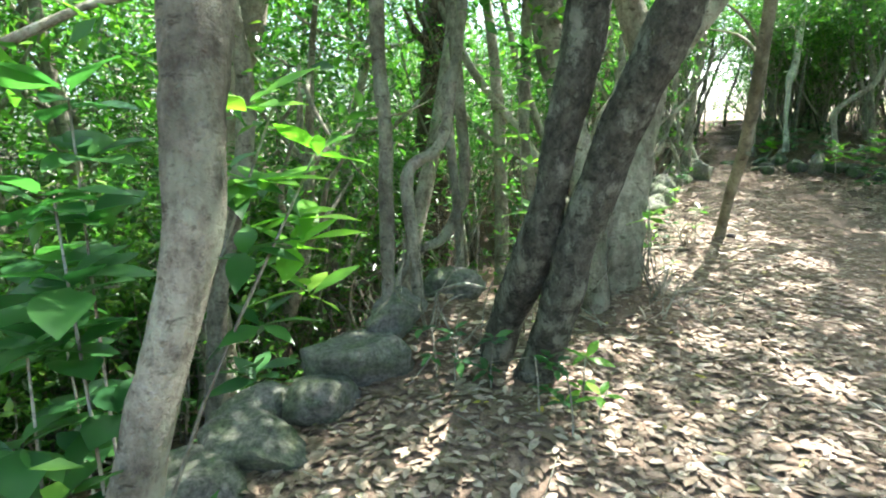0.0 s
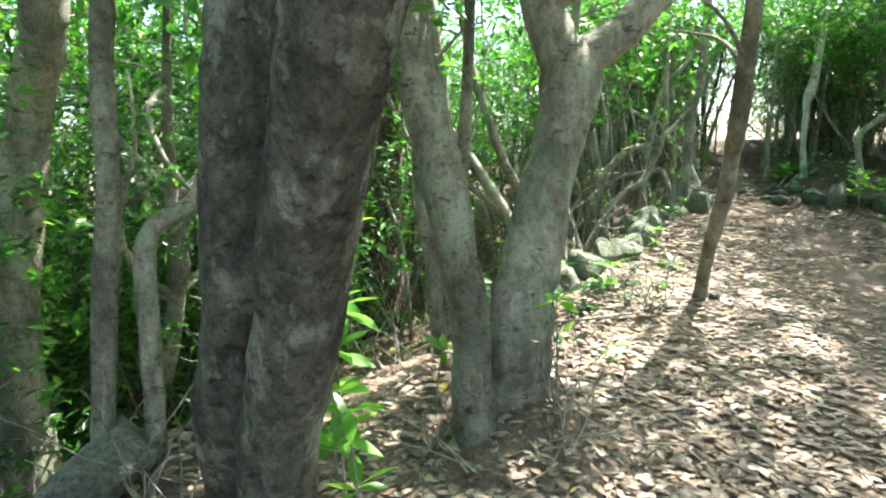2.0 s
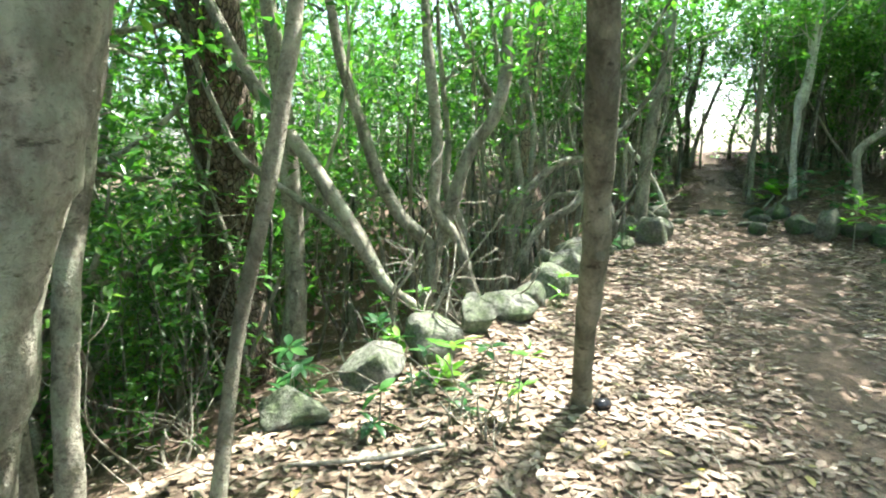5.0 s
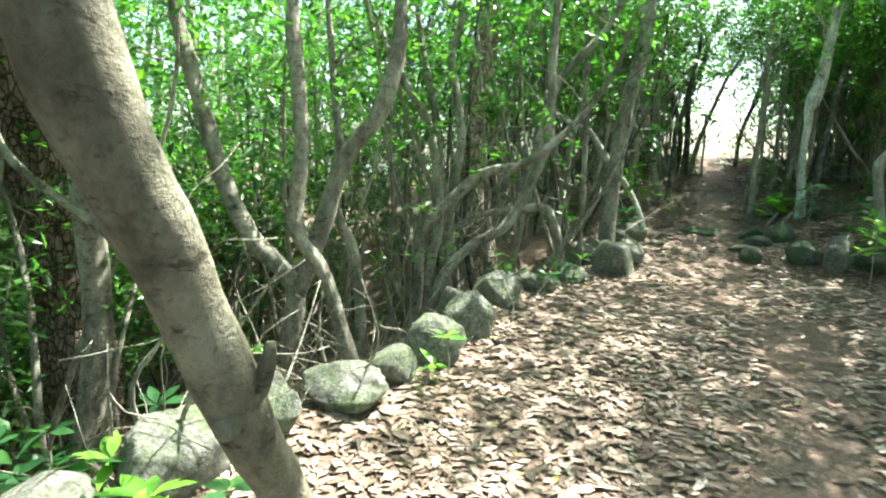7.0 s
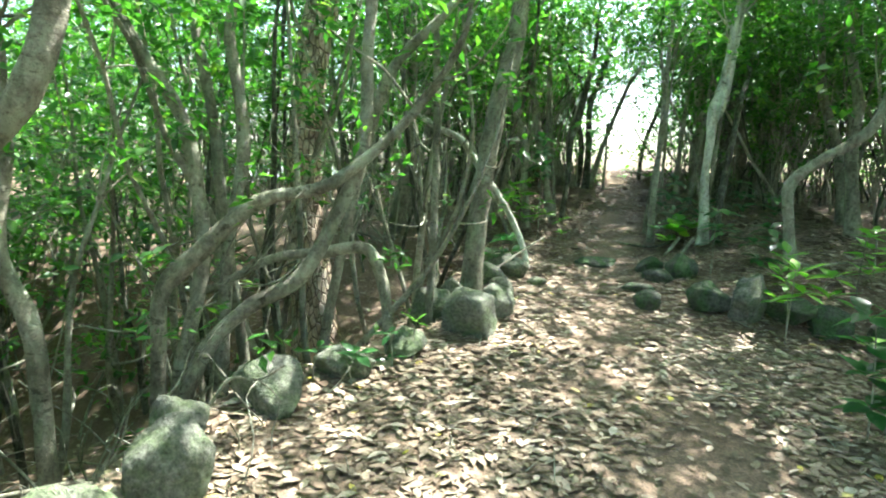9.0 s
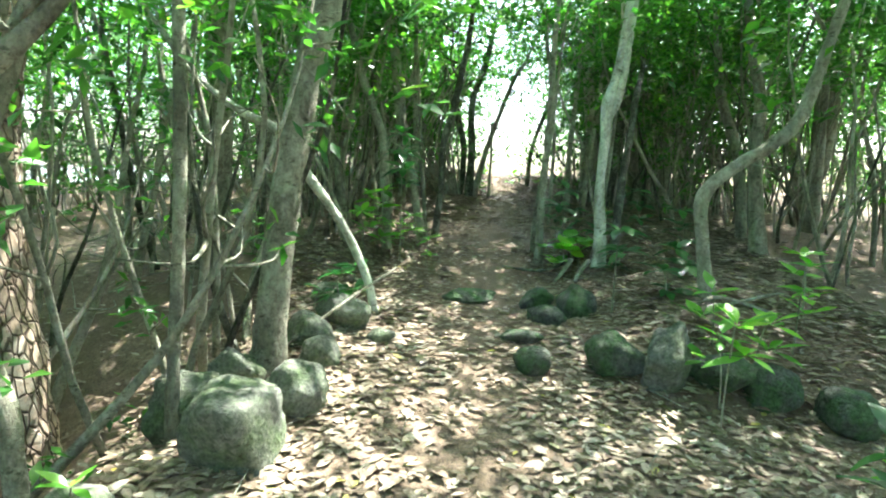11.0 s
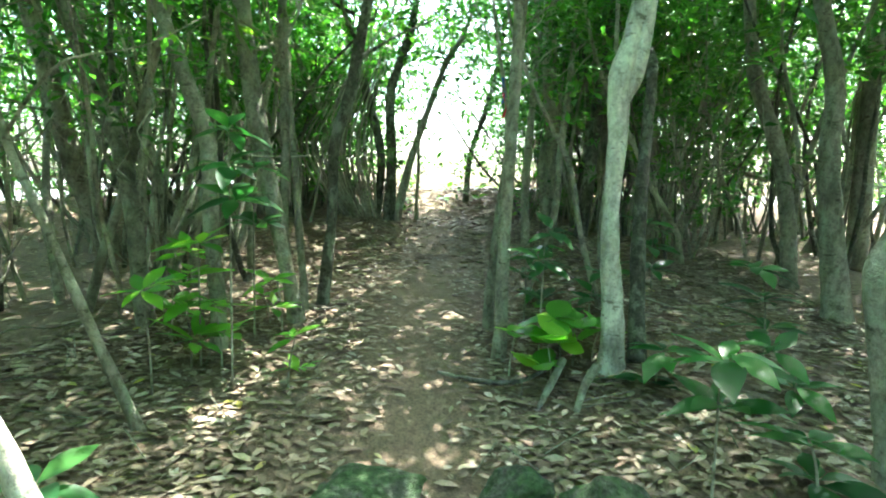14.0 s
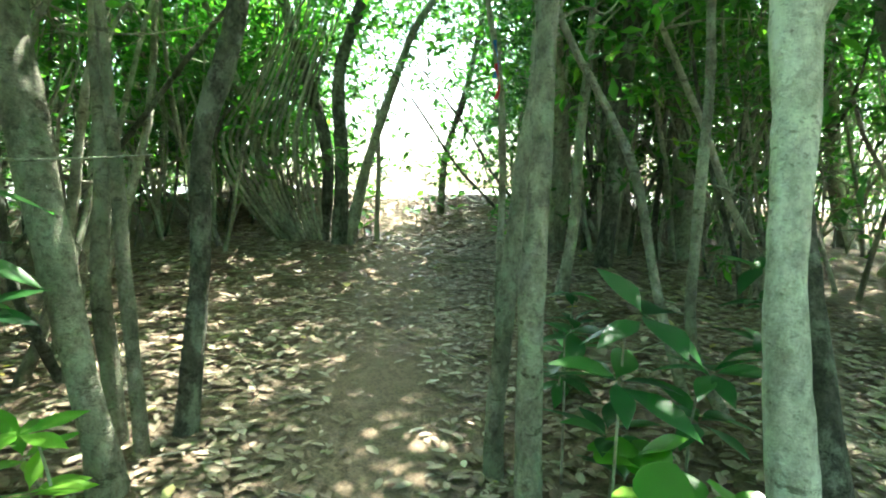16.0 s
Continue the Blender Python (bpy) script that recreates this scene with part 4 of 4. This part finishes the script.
for k in range(15):
    u = k / 14
    x0, bow = -0.18 + 0.36 * u, -0.62 + 0.5 * u
    pts = [(x0, rng.normal() * 0.06, -0.1, 0.022), (x0 + bow * 0.7, rng.normal() * 0.08, 0.45, 0.019), (x0 + bow, rng.normal() * 0.1, 0.95, 0.017), (x0 + bow * 0.5, rng.normal() * 0.1, 1.5, 0.014), (x0 + bow * 0.2 + 0.2 * u, rng.normal() * 0.15, 2.2, 0.010), (x0 + bow + 0.5 * u, rng.normal() * 0.3, 3.2, 0.005)]
    v, f = tube(pts, 6, 0.1, k, 3)
    mesh_object("trunk", v, f, BARK[("grey", "twig")[k % 2]], knot)
crown_on(knot, rng, [(-0.5, 0, 2.4), (-0.2, 0, 2.8), (0.2, 0, 3.0), (-0.8, 0.2, 2.9), (0.45, 0, 3.3), (0.3, 0.2, 1.9), (0.1, 0.3, 1.4), (0.4, 0.1, 2.5), (0.9, 0.3, 2.4), (1.3, 0.8, 2.6), (0.7, 0.3, 2.2), (1.6, 1.1, 2.5), (1.9, 1.3, 2.8)], 0.38, 4600, 0.09)
tagged(knot, "clump of thin bowed grey stems at the wood's edge", "tree")

# ---------------------------------------------------------------- stones


def stone(x, y, sx, sy, sz, turn=0.0, sink=0.3, mat=None, seed=0, label="rounded grey stone of the low edging, partly mossy", tilt=0.0, lift=0.0):
    bm = bmesh.new()
    bmesh.ops.create_icosphere(bm, subdivisions=3 if max(sx, sy, sz) < 0.15 else 4, radius=1)
    random.seed(900 + seed)
    off = Vector((seed * 3.7, seed * 1.3, 0))
    cuts = [(Vector((random.gauss(0, 1), random.gauss(0, 1), random.gauss(0, 1))).normalized(), random.uniform(0.5, 0.85)) for _ in range(8)]
    for v in bm.verts:
        p = v.co.copy()
        for way, far in cuts:
            over = p.dot(way) - far
            if over > 0:
                p -= way * over * 0.85
        n = 1.08 + 0.22 * noise.noise(p * 0.9 + off) + 0.10 * noise.noise(p * 2.3 + off) + 0.07 * noise.noise(p * 4.5 + off) + 0.05 * noise.noise(p * 11 + off) + 0.03 * noise.noise(p * 24 + off)
        q = p
        v.co = Vector((q.x * sx * n, q.y * sy * n, q.z * sz * n))
    ob = part("stone", bm, mat or MOSSY)
    ob.matrix_world = pose(x, y, float(ground_z(x, y)) + sz * (1 - 2 * sink) + lift, tilt, 0, turn)
    return tagged(ob, label, "stone", "stones beside the path")


EDGING = [(1.45, 5.55, .2, .17, .12), (1.78, 6.0, .22, .18, .15), (2.08, 6.42, .27, .2, .19), (2.34, 6.76, .17, .16, .18), (2.57, 7.06, .24, .18, .16), (2.79, 7.34, .15, .15, .15), (2.97, 7.66, .2, .18, .19),
          (3.16, 8.08, .18, .17, .21), (3.05, 8.4, .17, .15, .16), (3.36, 8.72, .2, .17, .18), (3.3, 9.05, .17, .15, .13), (3.7, 9.12, .18, .16, .12), (4.02, 9.45, .17, .15, .12),
          (4.5, 9.9, .27, .22, .26), (4.7, 10.3, .19, .16, .17), (4.25, 10.25, .2, .18, .2), (4.4, 10.55, .17, .15, .2), (4.85, 10.8, .15, .13, .1), (5.0, 11.5, .26, .22, .15), (4.8, 11.1, .2, .18, .14), (5.25, 11.15, .1, .09, .06), (4.95, 12.0, .18, .15, .12)]
for k, (x, y, sx, sy, sz) in enumerate(EDGING):
    stone(x, y, sx * 0.92, sy * 0.92, sz * 0.92, 37 * k % 180, 0.27, MOSSY, k + 1)
for k, (x, y, sx, sy, sz, lift) in enumerate([(-.5, 2.72, .22, .17, .13, 0.02), (-.62, 2.45, .16, .14, .10, 0.0), (-.9, 2.45, .2, .16, .11, .12), (-.85, 2.15, .2, .15, .1, 0.0), (-1.05, 1.95, .22, .18, .12, 0.0), (-.3, 3.05, .2, .15, .12, 0.0), (-1.1, 2.25, .18, .16, .1, .02), (0.0, 3.5, .18, .14, .1, 0)]):
    stone(x, y, sx * 1.2, sy * 1.2, sz * 1.35, 50 * k, 0.25, STONE, 40 + k, "angular grey stone of a tumbled dry wall", 8, lift)
for k, (x, y, sx, sy, sz) in enumerate([(6.14, 10.72, .13, .12, .11), (6.64, 10.58, .2, .17, .15), (7.12, 10.3, .2, .16, .13), (7.42, 10.18, .17, .15, .14), (7.75, 10.0, .2, .17, .15), (8.15, 9.85, .2, .17, .15), (8.6, 9.7, .2, .2, .15)]):
    stone(x, y, sx, sy, sz, 60 * k, 0.22, WET, 60 + k, "dark wet stone with green moss in a row")
stone(6.82, 10.35, .17, .12, .27, 25, 0.22, STONE, 71, "upright pale grey pointed stone in the row", 8)
for k, (x, y, sx, sy, sz) in enumerate([(6.1, 12.12, .22, .15, .06), (6.68, 11.93, .15, .12, .10), (6.88, 11.66, .16, .13, .15), (6.6, 11.6, .14, .1, .07), (6.25, 11.2, .12, .1, .05)]):
    stone(x, y, sx * 1.15, sy * 1.15, sz * 1.2, 45 * k, 0.3, WET, 80 + k, "dark mossy stone half buried in the path")

# ---------------------------------------------------------------- fallen leaves


def fallen(name, n, place, length, seed, label):
    rng = np.random.default_rng(seed)
    x, y = place(rng, n)
    n = len(x)
    z = ground_z(x, y) + 0.007 + rng.uniform(0, 0.012, n)
    a = rng.uniform(0, 2 * math.pi, n)
    along = np.stack([np.cos(a), np.sin(a), rng.normal(size=n) * 0.07], 1)
    along /= np.linalg.norm(along, axis=1)[:, None]
    up = np.array([[0, 0, 1.0]]) + rng.normal(size=(n, 3)) * 0.13
    ln = length * rng.uniform(0.55, 1.3, n)
    me = leaves_mesh(name, np.stack([x, y, z], 1), along, up, ln, ln * rng.uniform(0.32, 0.5, n), LITTER, fold=0.09, curl=0.05)
    ob = new(name, me)
    return tagged(ob, label, "leaves", kind="stuff")


def on_floor(rng, n):
    """Thick beside the path and on its sides, thin where feet have worn it."""
    y = rng.uniform(-0.8, 20.0, n)
    c = np.interp(y, MID[:, 1], MID[:, 0])
    e = np.interp(y, EDGE[:, 1], EDGE[:, 0])
    x = np.where(rng.uniform(0, 1, n) < 0.8, rng.uniform(e - 1.0, c + 3.2), rng.uniform(e - 5, c + 7))
    worn = np.exp(-((x - c - 0.7 * (y < 9)) / 0.5) ** 2) * (0.82 + 0.06 * (y > 9) + 0.2 * np.sin(2.1 * y) * np.sin(1.1 * y + 1))
    keep = rng.uniform(0, 1, n) > worn
    return x[keep], y[keep]


fallen("fallen_leaves", 150000, on_floor, 0.072, 21, "dry tan and brown fallen leaves covering the path")
fallen("fallen_leaves", 6000, on_floor, 0.105, 22, "large pale dry leaves lying on the leaf litter")

# ---------------------------------------------------------------- seedlings and low plants


def blade(name, length, width, droop, fold=0.18, round_tip=False):
    """One leaf lying along +x from the stalk: a pointed blade, folded at the midrib and drooping."""
    prof = [0.12, 0.62, 0.95, 1.0, 0.82, 0.45, 0.04] if not round_tip else [0.5, 0.95, 1.05, 1.0, 0.85, 0.6, 0.15]
    v, f = [(0, 0, 0)], []
    n = len(prof)
    for k, p in enumerate(prof):
        t = (k + 0.6) / (n - 0.4)
        z = -droop * length * t * t
        w = width * 0.5 * p
        wave = 0.04 * width * math.sin(7 * t)
        v += [(t * length, -w, z + fold * w + wave), (t * length, 0, z), (t * length, w, z + fold * w - wave)]
    f += [(0, 2, 1), (0, 3, 2)]
    for k in range(n - 1):
        a = 1 + 3 * k
        f += [(a, a + 1, a + 4, a + 3), (a + 1, a + 2, a + 5, a + 4)]
    me = bpy.data.meshes.new(name)
    me.from_pydata(v, [], f)
    me.polygons.foreach_set("use_smooth", [True] * len(f))
    return me


def with_material(me, mat):
    me = me.copy()
    me.materials.append(mat)
    return me


LONG = {"bright": with_material(blade("leaf", 1.0, 0.34, 0.12), SPRIG), "deep": with_material(blade("leaf", 1.0, 0.38, 0.25), DEEP)}
BROAD = {"bright": with_material(blade("leaf", 1.0, 0.85, 0.12, 0.1, True), SPRIG), "deep": with_material(blade("leaf", 1.0, 0.6, 0.2), DEEP)}


def seedling(x, y, top, length, whorls=1, per=8, hue="bright", shape=None, lean=(0, 0), seed=0, label="bright green seedling with a whorl of long leaves", gap=0.16, spread=0.0):
    """A thin stem with whorls of leaves, the highest at the height top above sea level of the plan."""
    rng = np.random.default_rng(3000 + seed)
    g = float(ground_z(x, y))
    h = max(0.08, top - g)
    thing = new("seedling")
    thing.location = (x, y, g)
    pts = [(-lean[0], -lean[1], -0.03, 0.0055), (-lean[0] * 0.75, -lean[1] * 0.75, h * 0.5, 0.0045), (0, 0, h, 0.003)]
    v, f = tube(pts, 6, 0.05, seed, 4)
    mesh_object("stem", v, f, BARK["twig"], thing)
    meshes = (shape or LONG)[hue]
    for w in range(whorls):
        z = h - w * gap
        if z < 0.02:
            break
        turn = rng.uniform(0, 360)
        dx, dy = rng.normal(size=2) * spread
        for k in range(per):
            ob = new("leaf", meshes)
            ob.parent = thing
            sc = length * rng.uniform(0.7, 1.15)
            ob.matrix_basis = pose(dx, dy, z + rng.normal() * 0.01, rng.normal() * 12, rng.uniform(-38, 12), turn + 360 * k / per + rng.normal() * 10) @ Matrix.Scale(sc, 4)
    return tagged(thing, label, "plant", "seedlings beside the path")


for k, (x, y, top, ln, wh, per, hue, sh) in enumerate([
        (1.39, 3.82, 0.98, 0.135, 1, 10, "bright", None), (1.42, 3.84, 0.80, 0.10, 1, 5, "bright", None), (0.85, 3.86, 0.73, 0.10, 1, 7, "bright", None),
        (0.50, 3.17, 1.12, 0.15, 4, 8, "bright", None), (0.42, 3.25, 2.03, 0.12, 5, 6, "bright", None), (0.55, 3.05, 0.80, 0.12, 3, 6, "bright", None),
        (0.99, 3.72, 0.44, 0.07, 1, 6, "bright", None), (2.57, 5.68, 0.78, 0.10, 3, 5, "bright", None), (2.30, 5.62, 0.66, 0.09, 2, 5, "deep", None),
        (1.90, 5.44, 0.68, 0.10, 3, 6, "deep", None), (1.89, 4.62, 0.46, 0.07, 1, 6, "bright", None), (2.05, 5.9, 0.72, 0.08, 2, 6, "deep", None),
        (3.94, 9.25, 0.95, 0.09, 2, 6, "deep", None), (3.55, 9.0, 0.92, 0.09, 1, 6, "deep", None), (3.0, 7.3, 0.72, 0.10, 1, 6, "bright", None), (4.1, 9.35, 1.0, 0.08, 1, 5, "bright", None),
        (6.92, 9.95, 1.27, 0.17, 2, 7, "bright", None), (7.27, 10.55, 1.30, 0.17, 3, 6, "bright", None), (7.0, 10.15, 1.16, 0.15, 2, 6, "bright", None), (8.42, 11.0, 1.50, 0.15, 3, 6, "bright", None), (7.9, 10.5, 1.5, 0.15, 3, 6, "bright", None),
        (5.93, 12.92, 1.36, 0.10, 2, 6, "bright", None), (5.48, 13.14, 1.82, 0.14, 2, 7, "bright", None), (5.55, 13.15, 1.50, 0.13, 2, 7, "bright", None), (5.25, 12.95, 1.62, 0.14, 1, 8, "bright", None),
        (5.63, 12.98, 2.36, 0.15, 3, 8, "deep", None), (5.13, 11.88, 1.25, 0.13, 2, 7, "deep", None), (4.85, 11.7, 1.1, 0.12, 2, 6, "deep", None),
        (7.57, 13.2, 1.42, 0.14, 2, 7, "deep", None), (7.64, 12.3, 1.34, 0.15, 2, 8, "deep", None), (8.05, 11.9, 1.42, 0.15, 2, 8, "deep", None), (7.5, 11.4, 1.32, 0.15, 2, 8, "deep", None),
        (7.09, 11.42, 1.62, 0.15, 2, 9, "deep", None), (7.86, 13.16, 1.6, 0.14, 2, 7, "deep", None), (7.79, 13.82, 1.5, 0.12, 2, 7, "deep", None), (7.36, 12.98, 1.88, 0.16, 2, 7, "deep", None),
        (7.36, 12.80, 1.42, 0.13, 2, 5, "bright", BROAD), (7.25, 12.72, 1.32, 0.12, 2, 5, "bright", BROAD), (7.5, 12.85, 1.36, 0.13, 1, 6, "bright", BROAD), (7.18, 12.95, 1.30, 0.11, 1, 5, "bright", BROAD), (7.62, 12.75, 1.35, 0.12, 1, 5, "bright", BROAD),
        (8.26, 14.42, 1.62, 0.12, 2, 7, "deep", None), (8.5, 13.4, 1.9, 0.14, 3, 7, "deep", None), (8.3, 12.3, 1.75, 0.14, 3, 7, "deep", None),
        (7.8, 17.4, 1.95, 0.12, 4, 6, "bright", None), (8.7, 18.2, 2.1, 0.12, 3, 6, "bright", None), (7.95, 18.1, 1.9, 0.12, 3, 6, "bright", None), (9.3, 18.3, 2.6, 0.13, 5, 6, "bright", None), (9.6, 17.8, 2.2, 0.13, 4, 6, "bright", None),
        (6.5, 8.72, 1.25, 0.13, 4, 7, "deep", BROAD), (6.72, 8.85, 1.35, 0.13, 4, 7, "bright", None), (6.62, 8.5, 1.05, 0.12, 3, 7, "deep", BROAD),
        (0.05, 2.6, 0.62, 0.075, 2, 8, "deep", None), (0.2, 2.5, 0.6, 0.075, 2, 8, "deep", None), (0.36, 2.28, 0.6, 0.075, 2, 8, "deep", None), (0.47, 2.2, 0.58, 0.07, 2, 8, "deep", None), (-0.1, 2.7, 0.62, 0.075, 2, 7, "deep", None), (0.62, 2.45, 0.52, 0.1, 2, 6, "bright", None), (0.68, 2.3, 0.42, 0.11, 2, 5, "bright", None),
        (-0.38, 1.27, 1.60, 0.14, 3, 9, "bright", None), (-0.30, 1.3, 1.50, 0.12, 3, 7, "bright", None), (-0.45, 1.20, 1.45, 0.11, 4, 7, "deep", None), (-0.78, 1.10, 1.42, 0.13, 4, 7, "deep", BROAD), (-0.84, 1.04, 1.12, 0.13, 4, 7, "deep", BROAD), (-0.9, 1.0, 0.7, 0.13, 3, 7, "deep", BROAD), (-0.95, 1.45, 1.66, 0.14, 4, 7, "deep", BROAD), (5.75, 13.45, 2.2, 0.14, 3, 8, "deep", None), (5.88, 13.55, 1.55, 0.12, 2, 7, "bright", None), (-1.25, 1.7, 1.2, 0.15, 5, 7, "deep", BROAD),
        (2.2, 6.02, 0.72, 0.13, 2, 8, "bright", None), (1.86, 6.3, 0.66, 0.12, 2, 8, "bright", None), (2.4, 6.1, 0.66, 0.11, 2, 7, "deep", None), (1.88, 6.28, 0.66, 0.15, 2, 7, "deep", None), (3.05, 7.44, 0.84, 0.11, 1, 6, "bright", None), (3.71, 8.95, 0.9, 0.11, 2, 7, "deep", None), (4.97, 11.57, 1.25, 0.12, 2, 7, "deep", None), (5.34, 13.5, 1.72, 0.13, 3, 7, "bright", None), (4.4, 12.5, 1.25, 0.12, 3, 7, "bright", None), (7.45, 10.3, 1.18, 0.16, 2, 7, "bright", None), (5.42, 13.13, 1.5, 0.14, 2, 8, "bright", None), (5.81, 13.7, 1.42, 0.1, 1, 6, "bright", None), (7.55, 13.1, 1.4, 0.1, 1, 6, "bright", BROAD), (7.5, 13.45, 1.72, 0.12, 2, 8, "deep", None),
        (1.1, 6.6, 0.5, 0.12, 3, 7, "deep", None), (1.6, 6.9, 0.55, 0.12, 3, 7, "deep", None), (1.3, 6.3, 0.45, 0.13, 3, 8, "deep", None), (1.9, 7.4, 0.7, 0.12, 3, 7, "bright", None), (0.9, 7.1, 0.3, 0.13, 3, 7, "deep", None), (1.4, 8.2, 0.6, 0.13, 4, 8, "bright", None),
]):
    words = {"bright": "bright green seedling with whorls of long leaves", "deep": "dark glossy-leaved evergreen seedling in leaf litter"}[hue] if sh is None else "low plant with broad rounded green leaves"
    seedling(x, y, top, ln * (1.5 if y > 11 else 1.25), wh, per, hue, sh, (0.04 * math.sin(k), 0.04 * math.cos(k)) if not (y < 1.4 and -0.5 < x < -0.2) else (x + 0.66, y - 0.9), k, words, spread=0.03 if wh > 1 else 0.0)

# broken stub and knots of the leaning sapling
for pts in ([(0.0, 0.0, 0.0, 0.034), (0.05, 0.0, 0.03, 0.022), (0.075, -0.01, 0.085, 0.014), (0.082, -0.01, 0.12, 0.009)], [(0.01, -0.03, -0.02, 0.03), (0.015, -0.06, -0.025, 0.022), (0.015, -0.068, -0.025, 0.012)]):
    v, f = tube([(2.827 + a - leaning.location.x, 5.347 + b - leaning.location.y, 1.37 + c - leaning.location.z, r) for a, b, c, r in pts], 9, 0.15, 3, 4)
    mesh_object("stub", v, f, BARK["pole"], leaning)

# ---------------------------------------------------------------- sticks on the ground and the marker ribbon


def stick(pts, r, kind="twig", label="dry fallen stick on the leaf litter"):
    P = [(x, y, float(ground_z(x, y)) + 0.02 + dz, r * k) for x, y, dz, k in pts]
    v, f = tube(P, 7, 0.15, P[0][0] * 9, 4)
    ob = mesh_object("fallen_stick", v, f, BARK[kind])
    return tagged(ob, label, "stick")


stick([(6.72, 13.0, 0, .7), (6.9, 12.86, .02, 1), (7.1, 12.75, .05, 1), (7.3, 12.72, .1, .7)], 0.014, "dark", "dark fallen stick lying across the path")
stick([(7.12, 12.55, 0, .7), (7.22, 12.62, .04, 1), (7.35, 12.7, .12, 1.2)], 0.02, "pale", "pale root running out from a tree")
stick([(7.25, 12.4, 0, .7), (7.36, 12.5, .05, 1), (7.45, 12.52, .12, 1.2)], 0.022, "pale", "pale root running out from a tree")
stick([(1.55, 5.15, 0, .6), (1.9, 5.2, .03, 1), (2.2, 5.35, .02, .8)], 0.014)
stick([(0.75, 1.35, 0, .7), (0.95, 1.5, .02, 1), (1.1, 1.75, .01, .7)], 0.03, "dark", "rotting fallen branch among dead leaves")
stick([(-0.15, 3.3, 0, 1), (0.05, 3.1, .2, .8), (0.2, 3.0, .3, .5)], 0.016)
stick([(4.6, 10.9, 0, .7), (5.0, 11.2, .2, 1), (5.4, 11.6, .35, .6)], 0.012)
stick([(8.1, 10.9, 0, .6), (7.8, 11.1, .05, 1), (7.5, 11.0, .02, .7)], 0.016)
stick([(8.6, 11.2, 0, .6), (8.2, 11.0, .12, 1), (7.7, 10.9, .06, .7)], 0.013)


def twigs(n, seed):
    rng = np.random.default_rng(seed)
    x, y = on_floor(rng, n)
    runs = []
    for a, b in zip(x, y):
        w = rng.uniform(0, 6.3)
        ln = rng.uniform(0.06, 0.3)
        z = float(ground_z(a, b)) + 0.03
        a2, b2 = a + ln * math.cos(w), b + ln * math.sin(w)
        runs.append(([(a, b, z, 0.003), (a2, b2, float(ground_z(a2, b2)) + 0.03 + rng.uniform(0, 0.03), 0.002)], 1))
    return tagged(joined_tubes("dry_twigs", runs, 4, BARK["twig"], None), "thin dry twigs scattered among the leaves", "twigs", kind="stuff")


twigs(900, 5)

RIBBON = {}
for hue, col in (("blue", (0.03, 0.16, 0.55)), ("red", (0.65, 0.03, 0.06))):
    RIBBON[hue], _n, _l, _b = material(hue + "_ribbon")
    _b.inputs["Base Color"].default_value = (*col, 1)
    _b.inputs["Roughness"].default_value = 0.45
ribbon = new("marker_ribbon")
ribbon.location = (8.14, 15.24, 2.97)
for hue, z0, z1, dx in (("blue", 0.0, 0.24, 0.0), ("red", -0.14, 0.09, 0.015)):
    bm = bmesh.new()
    rows = []
    for k in range(9):
        t = k / 8
        c = Vector((dx + 0.02 * math.sin(5 * t), 0.02 * math.cos(4 * t), z0 + (z1 - z0) * t))
        w = Vector((0.016 * math.cos(2 * t), 0.016 * math.sin(2 * t), 0))
        rows.append([bm.verts.new(c - w), bm.verts.new(c + w), bm.verts.new(c + w + Vector((0, 0.002, 0))), bm.verts.new(c - w + Vector((0, 0.002, 0)))])
    for p, q in zip(rows, rows[1:]):
        for a in range(4):
            bm.faces.new((p[a], p[(a + 1) % 4], q[(a + 1) % 4], q[a]))
    part("strip", bm, RIBBON[hue], ribbon, hue + " plastic strip")
tagged(ribbon, "blue and red plastic trail ribbon hanging from a branch", "ribbon")

# a small dark case dropped by the leaning sapling
CASE, _n, _l, _b = material("black_plastic")
_b.inputs["Base Color"].default_value = (0.012, 0.013, 0.016, 1)
_b.inputs["Roughness"].default_value = 0.35
bm = bmesh.new()
bmesh.ops.create_cube(bm, size=1)
bmesh.ops.scale(bm, vec=(0.09, 0.06, 0.045), verts=bm.verts)
bmesh.ops.bevel(bm, geom=bm.edges[:], offset=0.01, segments=3, affect="EDGES")
case = part("small_case", bm, CASE)
case.matrix_world = pose(3.0, 5.82, float(ground_z(3.0, 5.82)) + 0.035, 4, 6, 30)
tagged(case, "small black plastic case lying on dry leaves", "case")
